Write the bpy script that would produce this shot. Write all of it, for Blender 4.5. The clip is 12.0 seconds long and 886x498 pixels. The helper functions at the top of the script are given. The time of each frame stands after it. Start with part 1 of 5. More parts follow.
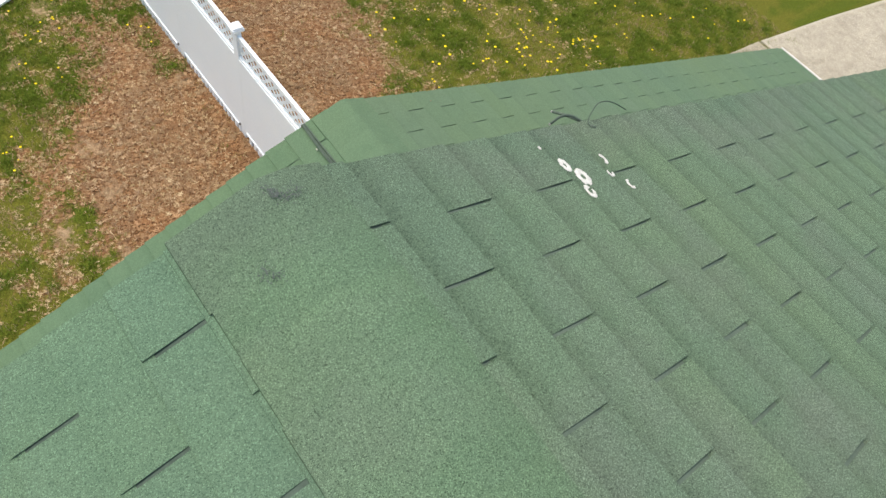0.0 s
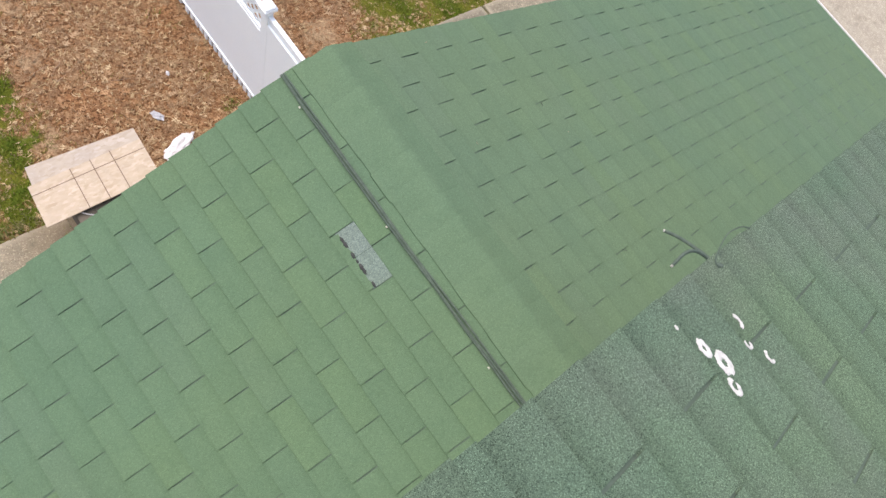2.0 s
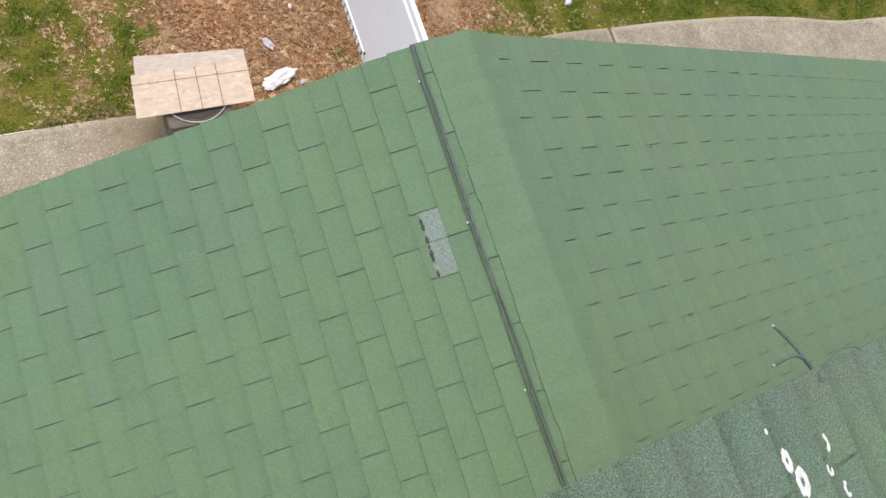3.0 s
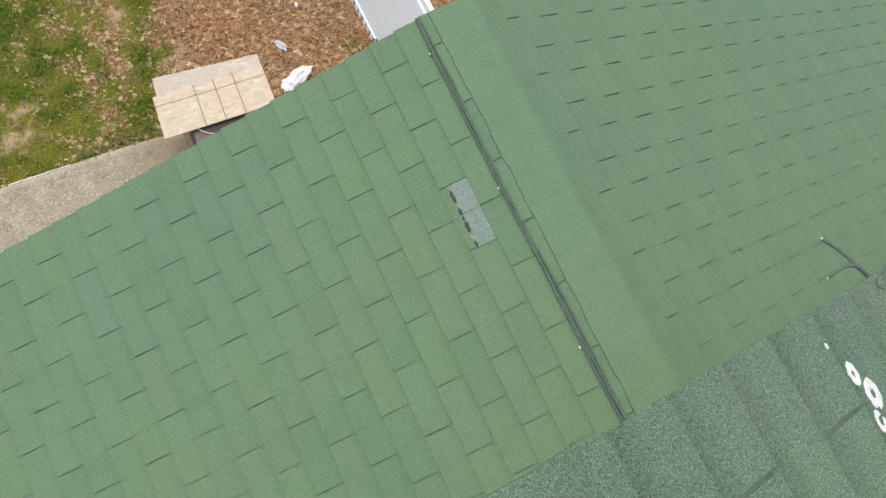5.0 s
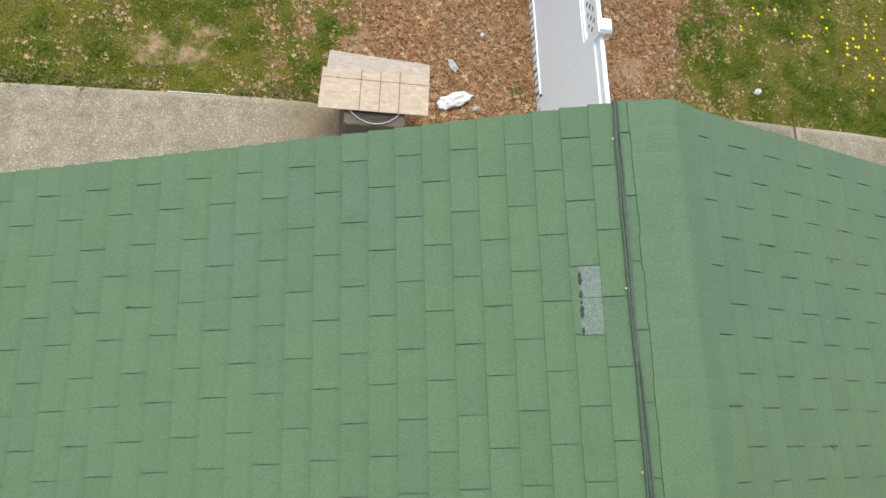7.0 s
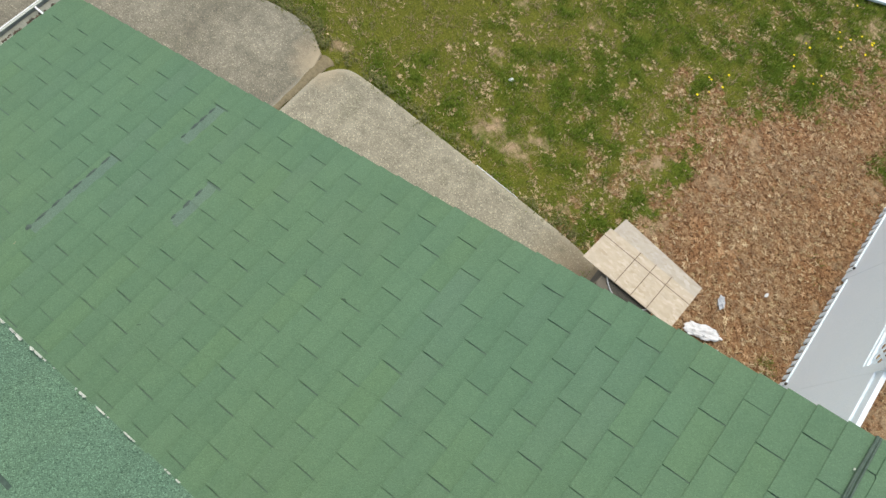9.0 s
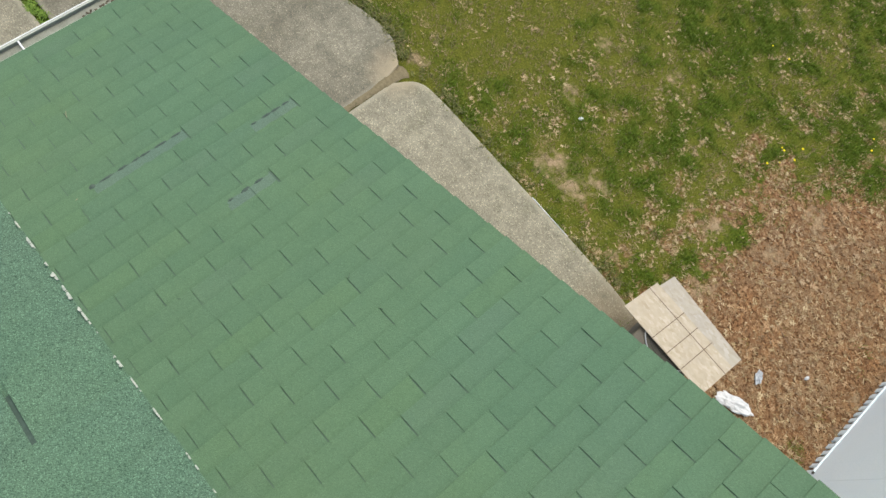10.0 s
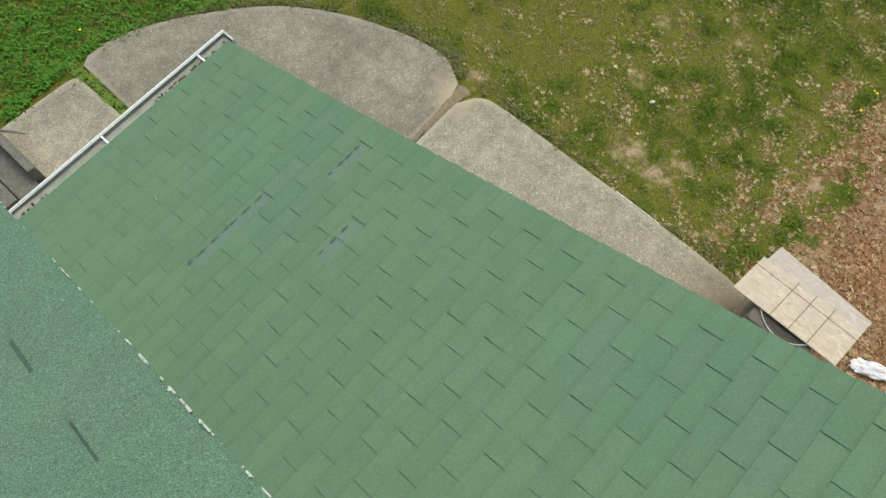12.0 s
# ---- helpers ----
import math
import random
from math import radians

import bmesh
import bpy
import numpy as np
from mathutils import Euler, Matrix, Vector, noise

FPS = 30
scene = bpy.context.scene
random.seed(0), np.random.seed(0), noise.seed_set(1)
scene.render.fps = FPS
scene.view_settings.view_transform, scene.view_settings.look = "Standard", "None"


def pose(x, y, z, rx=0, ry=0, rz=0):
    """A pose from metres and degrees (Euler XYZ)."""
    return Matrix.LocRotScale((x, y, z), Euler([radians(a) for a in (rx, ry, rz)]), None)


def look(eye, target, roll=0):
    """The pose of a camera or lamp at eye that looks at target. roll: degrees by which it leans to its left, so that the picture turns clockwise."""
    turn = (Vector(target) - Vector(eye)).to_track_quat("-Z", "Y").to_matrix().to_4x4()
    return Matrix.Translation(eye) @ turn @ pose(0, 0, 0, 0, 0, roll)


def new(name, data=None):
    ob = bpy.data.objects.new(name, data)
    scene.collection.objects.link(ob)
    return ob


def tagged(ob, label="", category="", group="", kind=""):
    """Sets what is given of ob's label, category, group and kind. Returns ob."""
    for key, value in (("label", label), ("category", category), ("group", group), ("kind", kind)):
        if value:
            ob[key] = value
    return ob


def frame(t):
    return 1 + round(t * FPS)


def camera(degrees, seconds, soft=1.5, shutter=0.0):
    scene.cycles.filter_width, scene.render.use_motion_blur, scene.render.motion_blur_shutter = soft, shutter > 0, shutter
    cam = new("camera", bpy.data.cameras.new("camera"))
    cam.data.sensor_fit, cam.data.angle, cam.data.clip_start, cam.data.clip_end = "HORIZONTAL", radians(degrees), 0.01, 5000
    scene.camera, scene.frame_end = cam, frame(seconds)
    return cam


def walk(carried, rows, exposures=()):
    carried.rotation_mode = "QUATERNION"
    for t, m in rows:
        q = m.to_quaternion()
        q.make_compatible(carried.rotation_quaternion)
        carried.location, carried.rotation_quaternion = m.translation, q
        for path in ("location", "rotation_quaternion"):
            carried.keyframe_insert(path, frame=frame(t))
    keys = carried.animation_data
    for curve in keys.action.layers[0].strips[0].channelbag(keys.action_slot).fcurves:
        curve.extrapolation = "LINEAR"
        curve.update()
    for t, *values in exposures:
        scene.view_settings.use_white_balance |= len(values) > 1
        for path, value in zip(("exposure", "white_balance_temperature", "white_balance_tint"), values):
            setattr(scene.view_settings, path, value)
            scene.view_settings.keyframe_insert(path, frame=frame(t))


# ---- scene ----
cam = camera(61.55, 12.0, soft=1.5)
PATH = [
    (0.0, -1.761, -1.123, 8.897, 33.46, -8.82, -36.83),
    (0.5, -1.650, -0.890, 8.853, 31.58, -8.61, -43.33),
    (1.0, -1.588, -0.733, 8.923, 29.52, -11.04, -41.42),
    (1.5, -1.579, -0.505, 8.881, 26.15, -12.29, -41.23),
    (2.0, -1.568, -0.324, 8.812, 21.95, -14.68, -37.29),
    (2.5, -1.593, -0.246, 8.782, 17.86, -16.48, -29.32),
    (3.0, -1.643, -0.231, 8.761, 16.35, -16.99, -19.13),
    (3.2, -1.658, -0.235, 8.781, 16.37, -15.86, -15.80),
    (4.8, -1.627, -0.301, 8.732, 16.01, -10.08, -21.85),
    (5.0, -1.616, -0.271, 8.733, 16.55, -11.45, -26.21),
    (5.5, -1.688, -0.235, 8.719, 16.16, -13.06, -25.10),
    (6.0, -1.759, -0.211, 8.710, 15.48, -13.66, -14.66),
    (6.5, -1.792, -0.216, 8.694, 15.14, -13.73, -6.39),
    (6.7, -1.805, -0.194, 8.711, 14.79, -13.45, -4.70),
    (8.3, -1.899, -0.281, 8.737, 17.93, -8.13, 24.06),
    (8.5, -1.919, -0.299, 8.701, 18.29, -8.43, 29.24),
    (9.0, -1.925, -0.309, 8.702, 18.49, -8.28, 38.98),
    (9.5, -1.937, -0.327, 8.694, 18.51, -8.38, 46.46),
    (10.0, -1.948, -0.313, 8.685, 18.67, -8.26, 49.27),
    (10.5, -1.978, -0.277, 8.665, 18.67, -6.08, 47.02),
    (11.0, -1.996, -0.266, 8.648, 19.03, -2.36, 44.10),
    (11.5, -2.007, -0.271, 8.646, 19.81, -0.49, 41.79),
    (12.0, -2.029, -0.271, 8.639, 20.04, 1.31, 42.28),
]
walk(cam, [(t, pose(x, y, z, rx, ry, rz)) for t, x, y, z, rx, ry, rz in PATH],
     [(0.0, -0.09, 6680, 11), (0.5, -0.14, 6410, 16.5), (1.5, -0.14, 6410, 18), (2.0, -0.07, 6430, 19), (2.5, -0.05, 6430, 20), (3.2, -0.07, 6420, 17), (5.0, -0.11, 6350, 12), (6.7, -0.15, 6340, 11), (8.5, -0.27, 6290, 6.5), (12.0, -0.30, 6220, 4)])

# ---- sky and sun ----
SUN_ELEV, SUN_TURN = 62.0, -20.0
world = bpy.data.worlds.new("sky")
scene.world = world
world.use_nodes = True
wn = world.node_tree
sky = wn.nodes.new("ShaderNodeTexSky")
sky.sky_type = "NISHITA"
sky.sun_disc = False
sky.sun_elevation, sky.sun_rotation = radians(SUN_ELEV), radians(SUN_TURN)
sky.air_density, sky.dust_density, sky.ozone_density = 1.0, 6.0, 1.0
wn.links.new(sky.outputs[0], wn.nodes["Background"].inputs[0])
wn.nodes["Background"].inputs[1].default_value = 0.256
sun = new("sun", bpy.data.lights.new("sun", "SUN"))
sun.data.energy, sun.data.angle, sun.data.color = 0.85, radians(44), (1.0, 0.97, 0.92)
el, tu = radians(SUN_ELEV), radians(SUN_TURN)
sun_way = Vector((math.sin(tu) * math.cos(el), math.cos(tu) * math.cos(el), math.sin(el)))
sun.matrix_world = look(sun_way * 40, (0, 0, 0))

# ---- materials ----


def mat(name, rough=0.8, metal=0.0):
    m = bpy.data.materials.new(name)
    m.use_nodes = True
    b = m.node_tree.nodes["Principled BSDF"]
    b.inputs["Roughness"].default_value, b.inputs["Metallic"].default_value = rough, metal
    return m, m.node_tree, b


def node(t, kind, **ins):
    n = t.nodes.new(kind)
    for k, v in ins.items():
        key = k.replace("_", " ")
        if hasattr(v, "is_output"):
            t.links.new(v, n.inputs[key])
        else:
            n.inputs[key].default_value = v
    return n


def coords(t):
    return t.nodes.new("ShaderNodeNewGeometry").outputs["Position"]


def noise_tex(t, vec, scale, detail=3.0, rough=0.55, dist=0.0):
    n = node(t, "ShaderNodeTexNoise", Vector=vec, Scale=scale, Detail=detail, Roughness=rough, Distortion=dist)
    return n.outputs[0]


def ramp(t, fac, *stops):
    n = t.nodes.new("ShaderNodeValToRGB")
    el_ = n.color_ramp.elements
    while len(el_) < len(stops):
        el_.new(0.5)
    for e, (p, c) in zip(el_, stops):
        e.position, e.color = p, (*c, 1) if len(c) == 3 else c
    t.links.new(fac, n.inputs[0])
    return n.outputs[0]


def mix(t, fac, a, b, mode="MIX"):
    n = t.nodes.new("ShaderNodeMix")
    n.data_type, n.blend_type = "RGBA", mode
    for sock, v in ((n.inputs[0], fac), (n.inputs[6], a), (n.inputs[7], b)):
        if hasattr(v, "is_output"):
            t.links.new(v, sock)
        else:
            sock.default_value = v if not isinstance(v, tuple) else (*v, 1)[:4]
    return n.outputs[2]


def calc(t, op, a, b=0.0, c=0.0):
    n = t.nodes.new("ShaderNodeMath")
    n.operation = op
    for s, v in zip(n.inputs, (a, b, c)):
        if hasattr(v, "is_output"):
            t.links.new(v, s)
        else:
            s.default_value = v
    return n.outputs[0]


def bump(t, b, height, strength, dist):
    n = node(t, "ShaderNodeBump", Height=height, Strength=strength, Distance=dist)
    t.links.new(n.outputs[0], b.inputs["Normal"])


def tint(t):
    """A random number for each piece."""
    o = t.nodes.new("ShaderNodeObjectInfo").outputs["Random"]
    g = t.nodes.new("ShaderNodeNewGeometry").outputs["Random Per Island"]
    return calc(t, "FRACT", calc(t, "ADD", o, g))


def grains(t, p, scale):
    """A number for each mineral granule and the granules' height."""
    v = node(t, "ShaderNodeTexVoronoi", Vector=p, Scale=scale)
    v.inputs["Randomness"].default_value = 1.0
    return node(t, "ShaderNodeSeparateColor", Color=v.outputs["Color"]).outputs[0], v.outputs["Distance"]


def shingle_mat(name, lo, hi, grit_scale, grit, grey=0.0, lap_shade=0.0, spread=1.0, band=0.060, rim=0.0):
    """Mineral granules, with an optional band of shade and weathering painted below the course above."""
    m, t, b = mat(name, 0.92)
    p = coords(t)
    big = noise_tex(t, p, 0.9, 4.0)
    mid = noise_tex(t, p, 7.0, 4.0, 0.65)
    mean_ = tuple((x + y) / 2 for x, y in zip(lo, hi))

    def tone(*f):
        return tuple(m_ * (1 + spread * (q - 1)) for m_, q in zip(mean_, f))
    col = ramp(t, tint(t), (0.0, tone(1.04, 0.98, 1.08)), (0.25, tone(0.92, 0.94, 0.96)), (0.55, mean_), (0.80, tone(1.06, 1.05, 1.06)), (1.0, tone(1.04, 1.03, 0.92)))
    if lap_shade:
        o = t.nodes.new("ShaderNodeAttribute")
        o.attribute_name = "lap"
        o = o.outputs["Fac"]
        # shade under the butt, with some weathering, is mixed into the colour here
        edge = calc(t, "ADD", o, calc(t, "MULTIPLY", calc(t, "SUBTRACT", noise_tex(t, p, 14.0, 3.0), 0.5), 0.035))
        col = mix(t, calc(t, "MULTIPLY", ramp(t, edge, (band * 0.07, (1, 1, 1)), (band, (0, 0, 0))), lap_shade), col, tuple(0.62 * x for x in lo))
    col = mix(t, calc(t, "MULTIPLY", ramp(t, big, (0.35, (0, 0, 0)), (0.7, (1, 1, 1))), 0.45), col, tuple(0.5 * (x + y) * f for x, y, f in zip(lo, hi, (1.12, 1.02, 0.86))))
    col = mix(t, calc(t, "MULTIPLY", ramp(t, mid, (0.45, (0, 0, 0)), (0.75, (1, 1, 1))), 0.3), col, tuple(0.82 * x for x in lo))
    if grey:
        worn = ramp(t, noise_tex(t, p, 2.6, 4.0, 0.6), (0.46, (0, 0, 0)), (0.66, (1, 1, 1)))
        col = mix(t, calc(t, "MULTIPLY", worn, grey), col, (0.150, 0.181, 0.148))
    if rim:
        # granules lost along the weathered rake end
        y = node(t, "ShaderNodeSeparateXYZ", Vector=p).outputs[1]
        bald = calc(t, "ADD", y, calc(t, "MULTIPLY", calc(t, "SUBTRACT", noise_tex(t, p, 9.0, 4.0, 0.65), 0.5), 0.22))
        col = mix(t, calc(t, "MULTIPLY", calc(t, "SMOOTH_MIN", 1.0, calc(t, "MAXIMUM", 0.0, calc(t, "MULTIPLY", calc(t, "ADD", bald, 0.60), 7.0)), 0.2), rim), col, (0.100, 0.128, 0.106))
    g, high = grains(t, p, grit_scale)
    g2 = noise_tex(t, p, grit_scale * 0.2, 3.0, 0.75)
    col = mix(t, grit, col, ramp(t, g, (0.0, (0.14, 0.15, 0.15)), (0.15, (0.56, 0.57, 0.56)), (0.40, (0.92, 0.93, 0.92)), (0.72, (1.12, 1.12, 1.10)), (0.88, (1.45, 1.44, 1.43)), (1.0, (2.2, 2.15, 2.1))), "MULTIPLY")
    col = mix(t, grit * 0.3, col, ramp(t, g2, (0.3, (0.55, 0.55, 0.55)), (0.7, (1.45, 1.45, 1.45))), "MULTIPLY")
    t.links.new(col, b.inputs["Base Color"])
    b.inputs["Specular IOR Level"].default_value = 0.2
    bump(t, b, calc(t, "ADD", calc(t, "MULTIPLY", high, -0.6), calc(t, "MULTIPLY", mid, 0.6)), 0.55, 0.004)
    return m


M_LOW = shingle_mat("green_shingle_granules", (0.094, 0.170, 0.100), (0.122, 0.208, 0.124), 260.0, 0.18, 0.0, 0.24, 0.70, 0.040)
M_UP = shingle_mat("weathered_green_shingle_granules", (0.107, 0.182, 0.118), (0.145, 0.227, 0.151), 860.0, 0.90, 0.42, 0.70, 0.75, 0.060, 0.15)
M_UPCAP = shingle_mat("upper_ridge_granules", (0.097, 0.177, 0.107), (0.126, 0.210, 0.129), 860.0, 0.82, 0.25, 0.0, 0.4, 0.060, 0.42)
# upper west slope's own copy: how light falls there is put into its tone
M_UPW = shingle_mat("west_light_shingle_granules", (0.098, 0.184, 0.120), (0.130, 0.221, 0.146), 640.0, 0.56, 0.10, 0.12, 0.6)
# lighter copy of M_LOW: the east slope's stronger light is put into the colour
M_LOWE = shingle_mat("east_light_shingle_granules", (0.103, 0.176, 0.107), (0.133, 0.214, 0.132), 260.0, 0.18, 0.0, 0.20, 0.60, 0.040)
M_CAP = shingle_mat("ridge_cap_granules", (0.095, 0.169, 0.101), (0.124, 0.204, 0.125), 260.0, 0.18, spread=0.10)


def plain(name, lo, hi, scale=6.0, rough=0.7, relief=0.3, depth=0.003, metal=0.0, fine=120.0):
    m, t, b = mat(name, rough, metal)
    p = coords(t)
    n1, n2 = noise_tex(t, p, scale, 5.0, 0.6), noise_tex(t, p, fine, 2.0)
    col = mix(t, ramp(t, n1, (0.3, (0, 0, 0)), (0.7, (1, 1, 1))), lo, hi)
    col = mix(t, 0.25, col, ramp(t, n2, (0.3, tuple(0.7 * x for x in lo)), (0.7, tuple(min(1, 1.2 * x) for x in hi))))
    t.links.new(col, b.inputs["Base Color"])
    bump(t, b, calc(t, "ADD", n1, n2), relief, depth)
    return m


M_BASE_UP = plain("grey_green_asphalt_underlay", (0.080, 0.124, 0.090), (0.110, 0.158, 0.120), 20, 0.95)
M_BASE_UW = plain("dark_green_underlay", (0.050, 0.082, 0.060), (0.078, 0.118, 0.090), 20, 0.95)
M_BASE = plain("dark_asphalt_underlay", (0.070, 0.114, 0.080), (0.098, 0.152, 0.110), 20, 0.95)
M_WORN = shingle_mat("bared_green_asphalt", (0.110, 0.176, 0.128), (0.134, 0.202, 0.156), 300.0, 0.22)
M_TORN = shingle_mat("bared_grey_asphalt", (0.142, 0.207, 0.176), (0.178, 0.246, 0.213), 240.0, 0.34, spread=0.3)
M_DASH = plain("dark_green_adhesive", (0.040, 0.066, 0.051), (0.072, 0.106, 0.084), 40, 0.8)
M_TAR = plain("black_tar_adhesive", (0.012, 0.016, 0.015), (0.035, 0.045, 0.04), 40, 0.6)
M_VINYL = plain("white_vinyl", (0.79, 0.905, 0.95), (0.82, 0.925, 0.96), 2.0, 0.42, 0.05, 0.001)
M_METAL = plain("white_painted_metal", (0.74, 0.75, 0.74), (0.84, 0.84, 0.82), 5.0, 0.4, 0.1, 0.001)
M_INSIDE = plain("stained_gutter_inside", (0.34, 0.37, 0.31), (0.48, 0.51, 0.44), 7.0, 0.6, 0.2, 0.002)
M_FLAKE = plain("weathered_paint", (0.30, 0.34, 0.27), (0.58, 0.60, 0.50), 160.0, 0.7, 0.5, 0.003)
M_SOIL = plain("brown_joint_soil", (0.125, 0.104, 0.054), (0.25, 0.205, 0.118), 25.0, 0.97, 0.8, 0.008)
M_GUTTER = plain("dirty_gutter_bottom", (0.165, 0.175, 0.135), (0.31, 0.32, 0.26), 9.0, 0.85)
M_DEBRIS = plain("rotting_debris", (0.05, 0.04, 0.025), (0.16, 0.12, 0.08), 60.0, 0.95, 0.9, 0.01)
M_WALL = plain("pale_siding", (0.62, 0.61, 0.57), (0.68, 0.67, 0.63), 2.0, 0.6)
M_RUBBER = plain("black_cable_sheath", (0.056, 0.090, 0.066), (0.092, 0.134, 0.103), 30, 0.85, 0.2)
M_COPPER = plain("bare_wire_end", (0.34, 0.35, 0.31), (0.48, 0.48, 0.44), 60, 0.4)
M_CAULK = plain("white_caulk", (0.54, 0.565, 0.52), (0.72, 0.74, 0.69), 60, 0.6, 0.6, 0.004)
M_PLASTIC = plain("crumpled_white_plastic", (0.46, 0.48, 0.49), (0.72, 0.72, 0.71), 14, 0.4, 0.5, 0.01)
M_SILVER = plain("grey_wrapper", (0.25, 0.28, 0.31), (0.55, 0.58, 0.6), 30, 0.4, 0.5, 0.01)
M_ACBODY = plain("dark_grey_painted_steel", (0.040, 0.038, 0.030), (0.065, 0.062, 0.050), 6, 0.7)
M_ACTOP = plain("grey_painted_steel", (0.085, 0.076, 0.056), (0.135, 0.118, 0.088), 6, 0.8)
M_ACRING = plain("pale_grey_plastic", (0.30, 0.31, 0.30), (0.42, 0.43, 0.42), 10, 0.5)
M_FAN_SHADE = plain("fan_opening_shade", (0.040, 0.038, 0.028), (0.075, 0.070, 0.052), 9, 0.9)
M_GREYWOOD = plain("weathered_grey_wood", (0.085, 0.082, 0.064), (0.185, 0.176, 0.142), 14, 0.9, 0.7, 0.004)
M_STEEL = plain("dull_edging_metal", (0.75, 0.75, 0.73), (0.85, 0.85, 0.83), 10, 0.4)


def concrete(name, lo, hi, pebbles):
    m, t, b = mat(name, 0.93)
    p = coords(t)
    n1 = noise_tex(t, p, 1.3, 6.0, 0.7)
    n2 = noise_tex(t, p, 6.0, 5.0, 0.7)
    col = mix(t, ramp(t, n1, (0.3, (0, 0, 0)), (0.72, (1, 1, 1))), lo, hi)
    col = mix(t, calc(t, "MULTIPLY", ramp(t, n2, (0.42, (0, 0, 0)), (0.75, (1, 1, 1))), 0.6), col, tuple(0.66 * x for x in lo))
    moss = ramp(t, noise_tex(t, p, 1.7, 5.0, 0.7), (0.55, (0, 0, 0)), (0.72, (1, 1, 1)))
    col = mix(t, calc(t, "MULTIPLY", moss, 0.4), col, (0.115, 0.115, 0.062))
    v = node(t, "ShaderNodeTexVoronoi", Vector=p, Scale=92.0)
    one = node(t, "ShaderNodeSeparateColor", Color=v.outputs["Color"]).outputs[0]
    col = mix(t, pebbles, col, ramp(t, one, (0.0, (0.35, 0.35, 0.36)), (0.14, (0.8, 0.8, 0.8)), (0.5, (1, 1, 1)), (0.84, (1.15, 1.14, 1.12)), (1.0, (2.6, 2.55, 2.45))), "MULTIPLY")
    at = t.nodes.new("ShaderNodeAttribute")
    at.attribute_name = "rim"
    edge = calc(t, "ADD", at.outputs["Fac"], calc(t, "MULTIPLY", calc(t, "SUBTRACT", n2, 0.5), 0.9))
    col = mix(t, calc(t, "MULTIPLY", ramp(t, edge, (0.35, (0, 0, 0)), (0.95, (1, 1, 1))), 0.52), col, tuple(1.20 * x for x in hi))
    # leaf-brown stain washed out beside the cooling unit
    far_ = t.nodes.new("ShaderNodeVectorMath")
    far_.operation = "DISTANCE"
    t.links.new(p, far_.inputs[0])
    far_.inputs[1].default_value = (-1.15, 3.55, 0.02)
    wash = calc(t, "ADD", far_.outputs["Value"], calc(t, "MULTIPLY", calc(t, "SUBTRACT", n2, 0.5), 0.9))
    col = mix(t, calc(t, "MULTIPLY", ramp(t, wash, (0.25, (1, 1, 1)), (0.95, (0, 0, 0))), 0.62), col, (0.150, 0.112, 0.064))
    # pale sand washed over the slabs where the joint opens into the lawn
    sand = t.nodes.new("ShaderNodeVectorMath")
    sand.operation = "DISTANCE"
    t.links.new(p, sand.inputs[0])
    sand.inputs[1].default_value = (-5.66, 3.72, 0.02)
    sandy = calc(t, "ADD", sand.outputs["Value"], calc(t, "MULTIPLY", calc(t, "SUBTRACT", n2, 0.5), 0.45))
    col = mix(t, calc(t, "MULTIPLY", ramp(t, sandy, (0.10, (1, 1, 1)), (0.48, (0, 0, 0))), 0.75), col, (0.385, 0.318, 0.205))
    t.links.new(col, b.inputs["Base Color"])
    bump(t, b, calc(t, "ADD", v.outputs["Distance"], n2), 0.5, 0.006)
    return m


M_CONC = concrete("exposed_aggregate_concrete", (0.204, 0.188, 0.132), (0.342, 0.318, 0.230), 0.55)
M_PATIO = concrete("weathered_aggregate_concrete", (0.146, 0.135, 0.095), (0.278, 0.259, 0.190), 0.55)
M_DRIVE = concrete("pale_concrete", (0.34, 0.318, 0.240), (0.44, 0.415, 0.320), 0.35)


def osb(name, f):
    """Long pressed strands lying in several directions."""
    m, t, b = mat(name, 0.85)
    p = coords(t)
    n = noise_tex(t, p, 5.0, 4.0)
    col, high = (0.46, 0.412, 0.318), None
    for turn, share in ((0.3, 1.0), (1.5, 0.5), (-0.6, 0.5)):
        mp = node(t, "ShaderNodeMapping", Vector=p)
        mp.inputs["Rotation"].default_value = (0, 0, turn)
        mp.inputs["Scale"].default_value = (15.0, 32.0, 1.0)
        v = node(t, "ShaderNodeTexVoronoi", Vector=mp.outputs[0], Scale=1.0)
        one = node(t, "ShaderNodeSeparateColor", Color=v.outputs["Color"]).outputs
        lay = ramp(t, one[0], *[(q, tuple(x * y for x, y in zip(c, f))) for q, c in ((0.0, (0.375, 0.330, 0.232)), (0.3, (0.425, 0.382, 0.280)), (0.75, (0.455, 0.414, 0.314)), (1.0, (0.52, 0.485, 0.39)))])
        col = mix(t, calc(t, "MULTIPLY", calc(t, "GREATER_THAN", one[1], 0.5), share) if share < 1 else 1.0, col, lay)
        high = v.outputs["Distance"]
    col = mix(t, calc(t, "MULTIPLY", ramp(t, n, (0.45, (0, 0, 0)), (0.7, (1, 1, 1))), 0.5), col, tuple(x * y for x, y in zip((0.39, 0.358, 0.288), f)))
    t.links.new(col, b.inputs["Base Color"])
    bump(t, b, high, 0.25, 0.003)
    return m


M_OSB = osb("strand_board", (1.05, 1.0, 0.98))
M_OSB_GREY = osb("greyed_strand_board", (0.95, 0.95, 1.02))
M_LINE = plain("dark_pencil_line", (0.10, 0.07, 0.04), (0.16, 0.11, 0.07), 30)


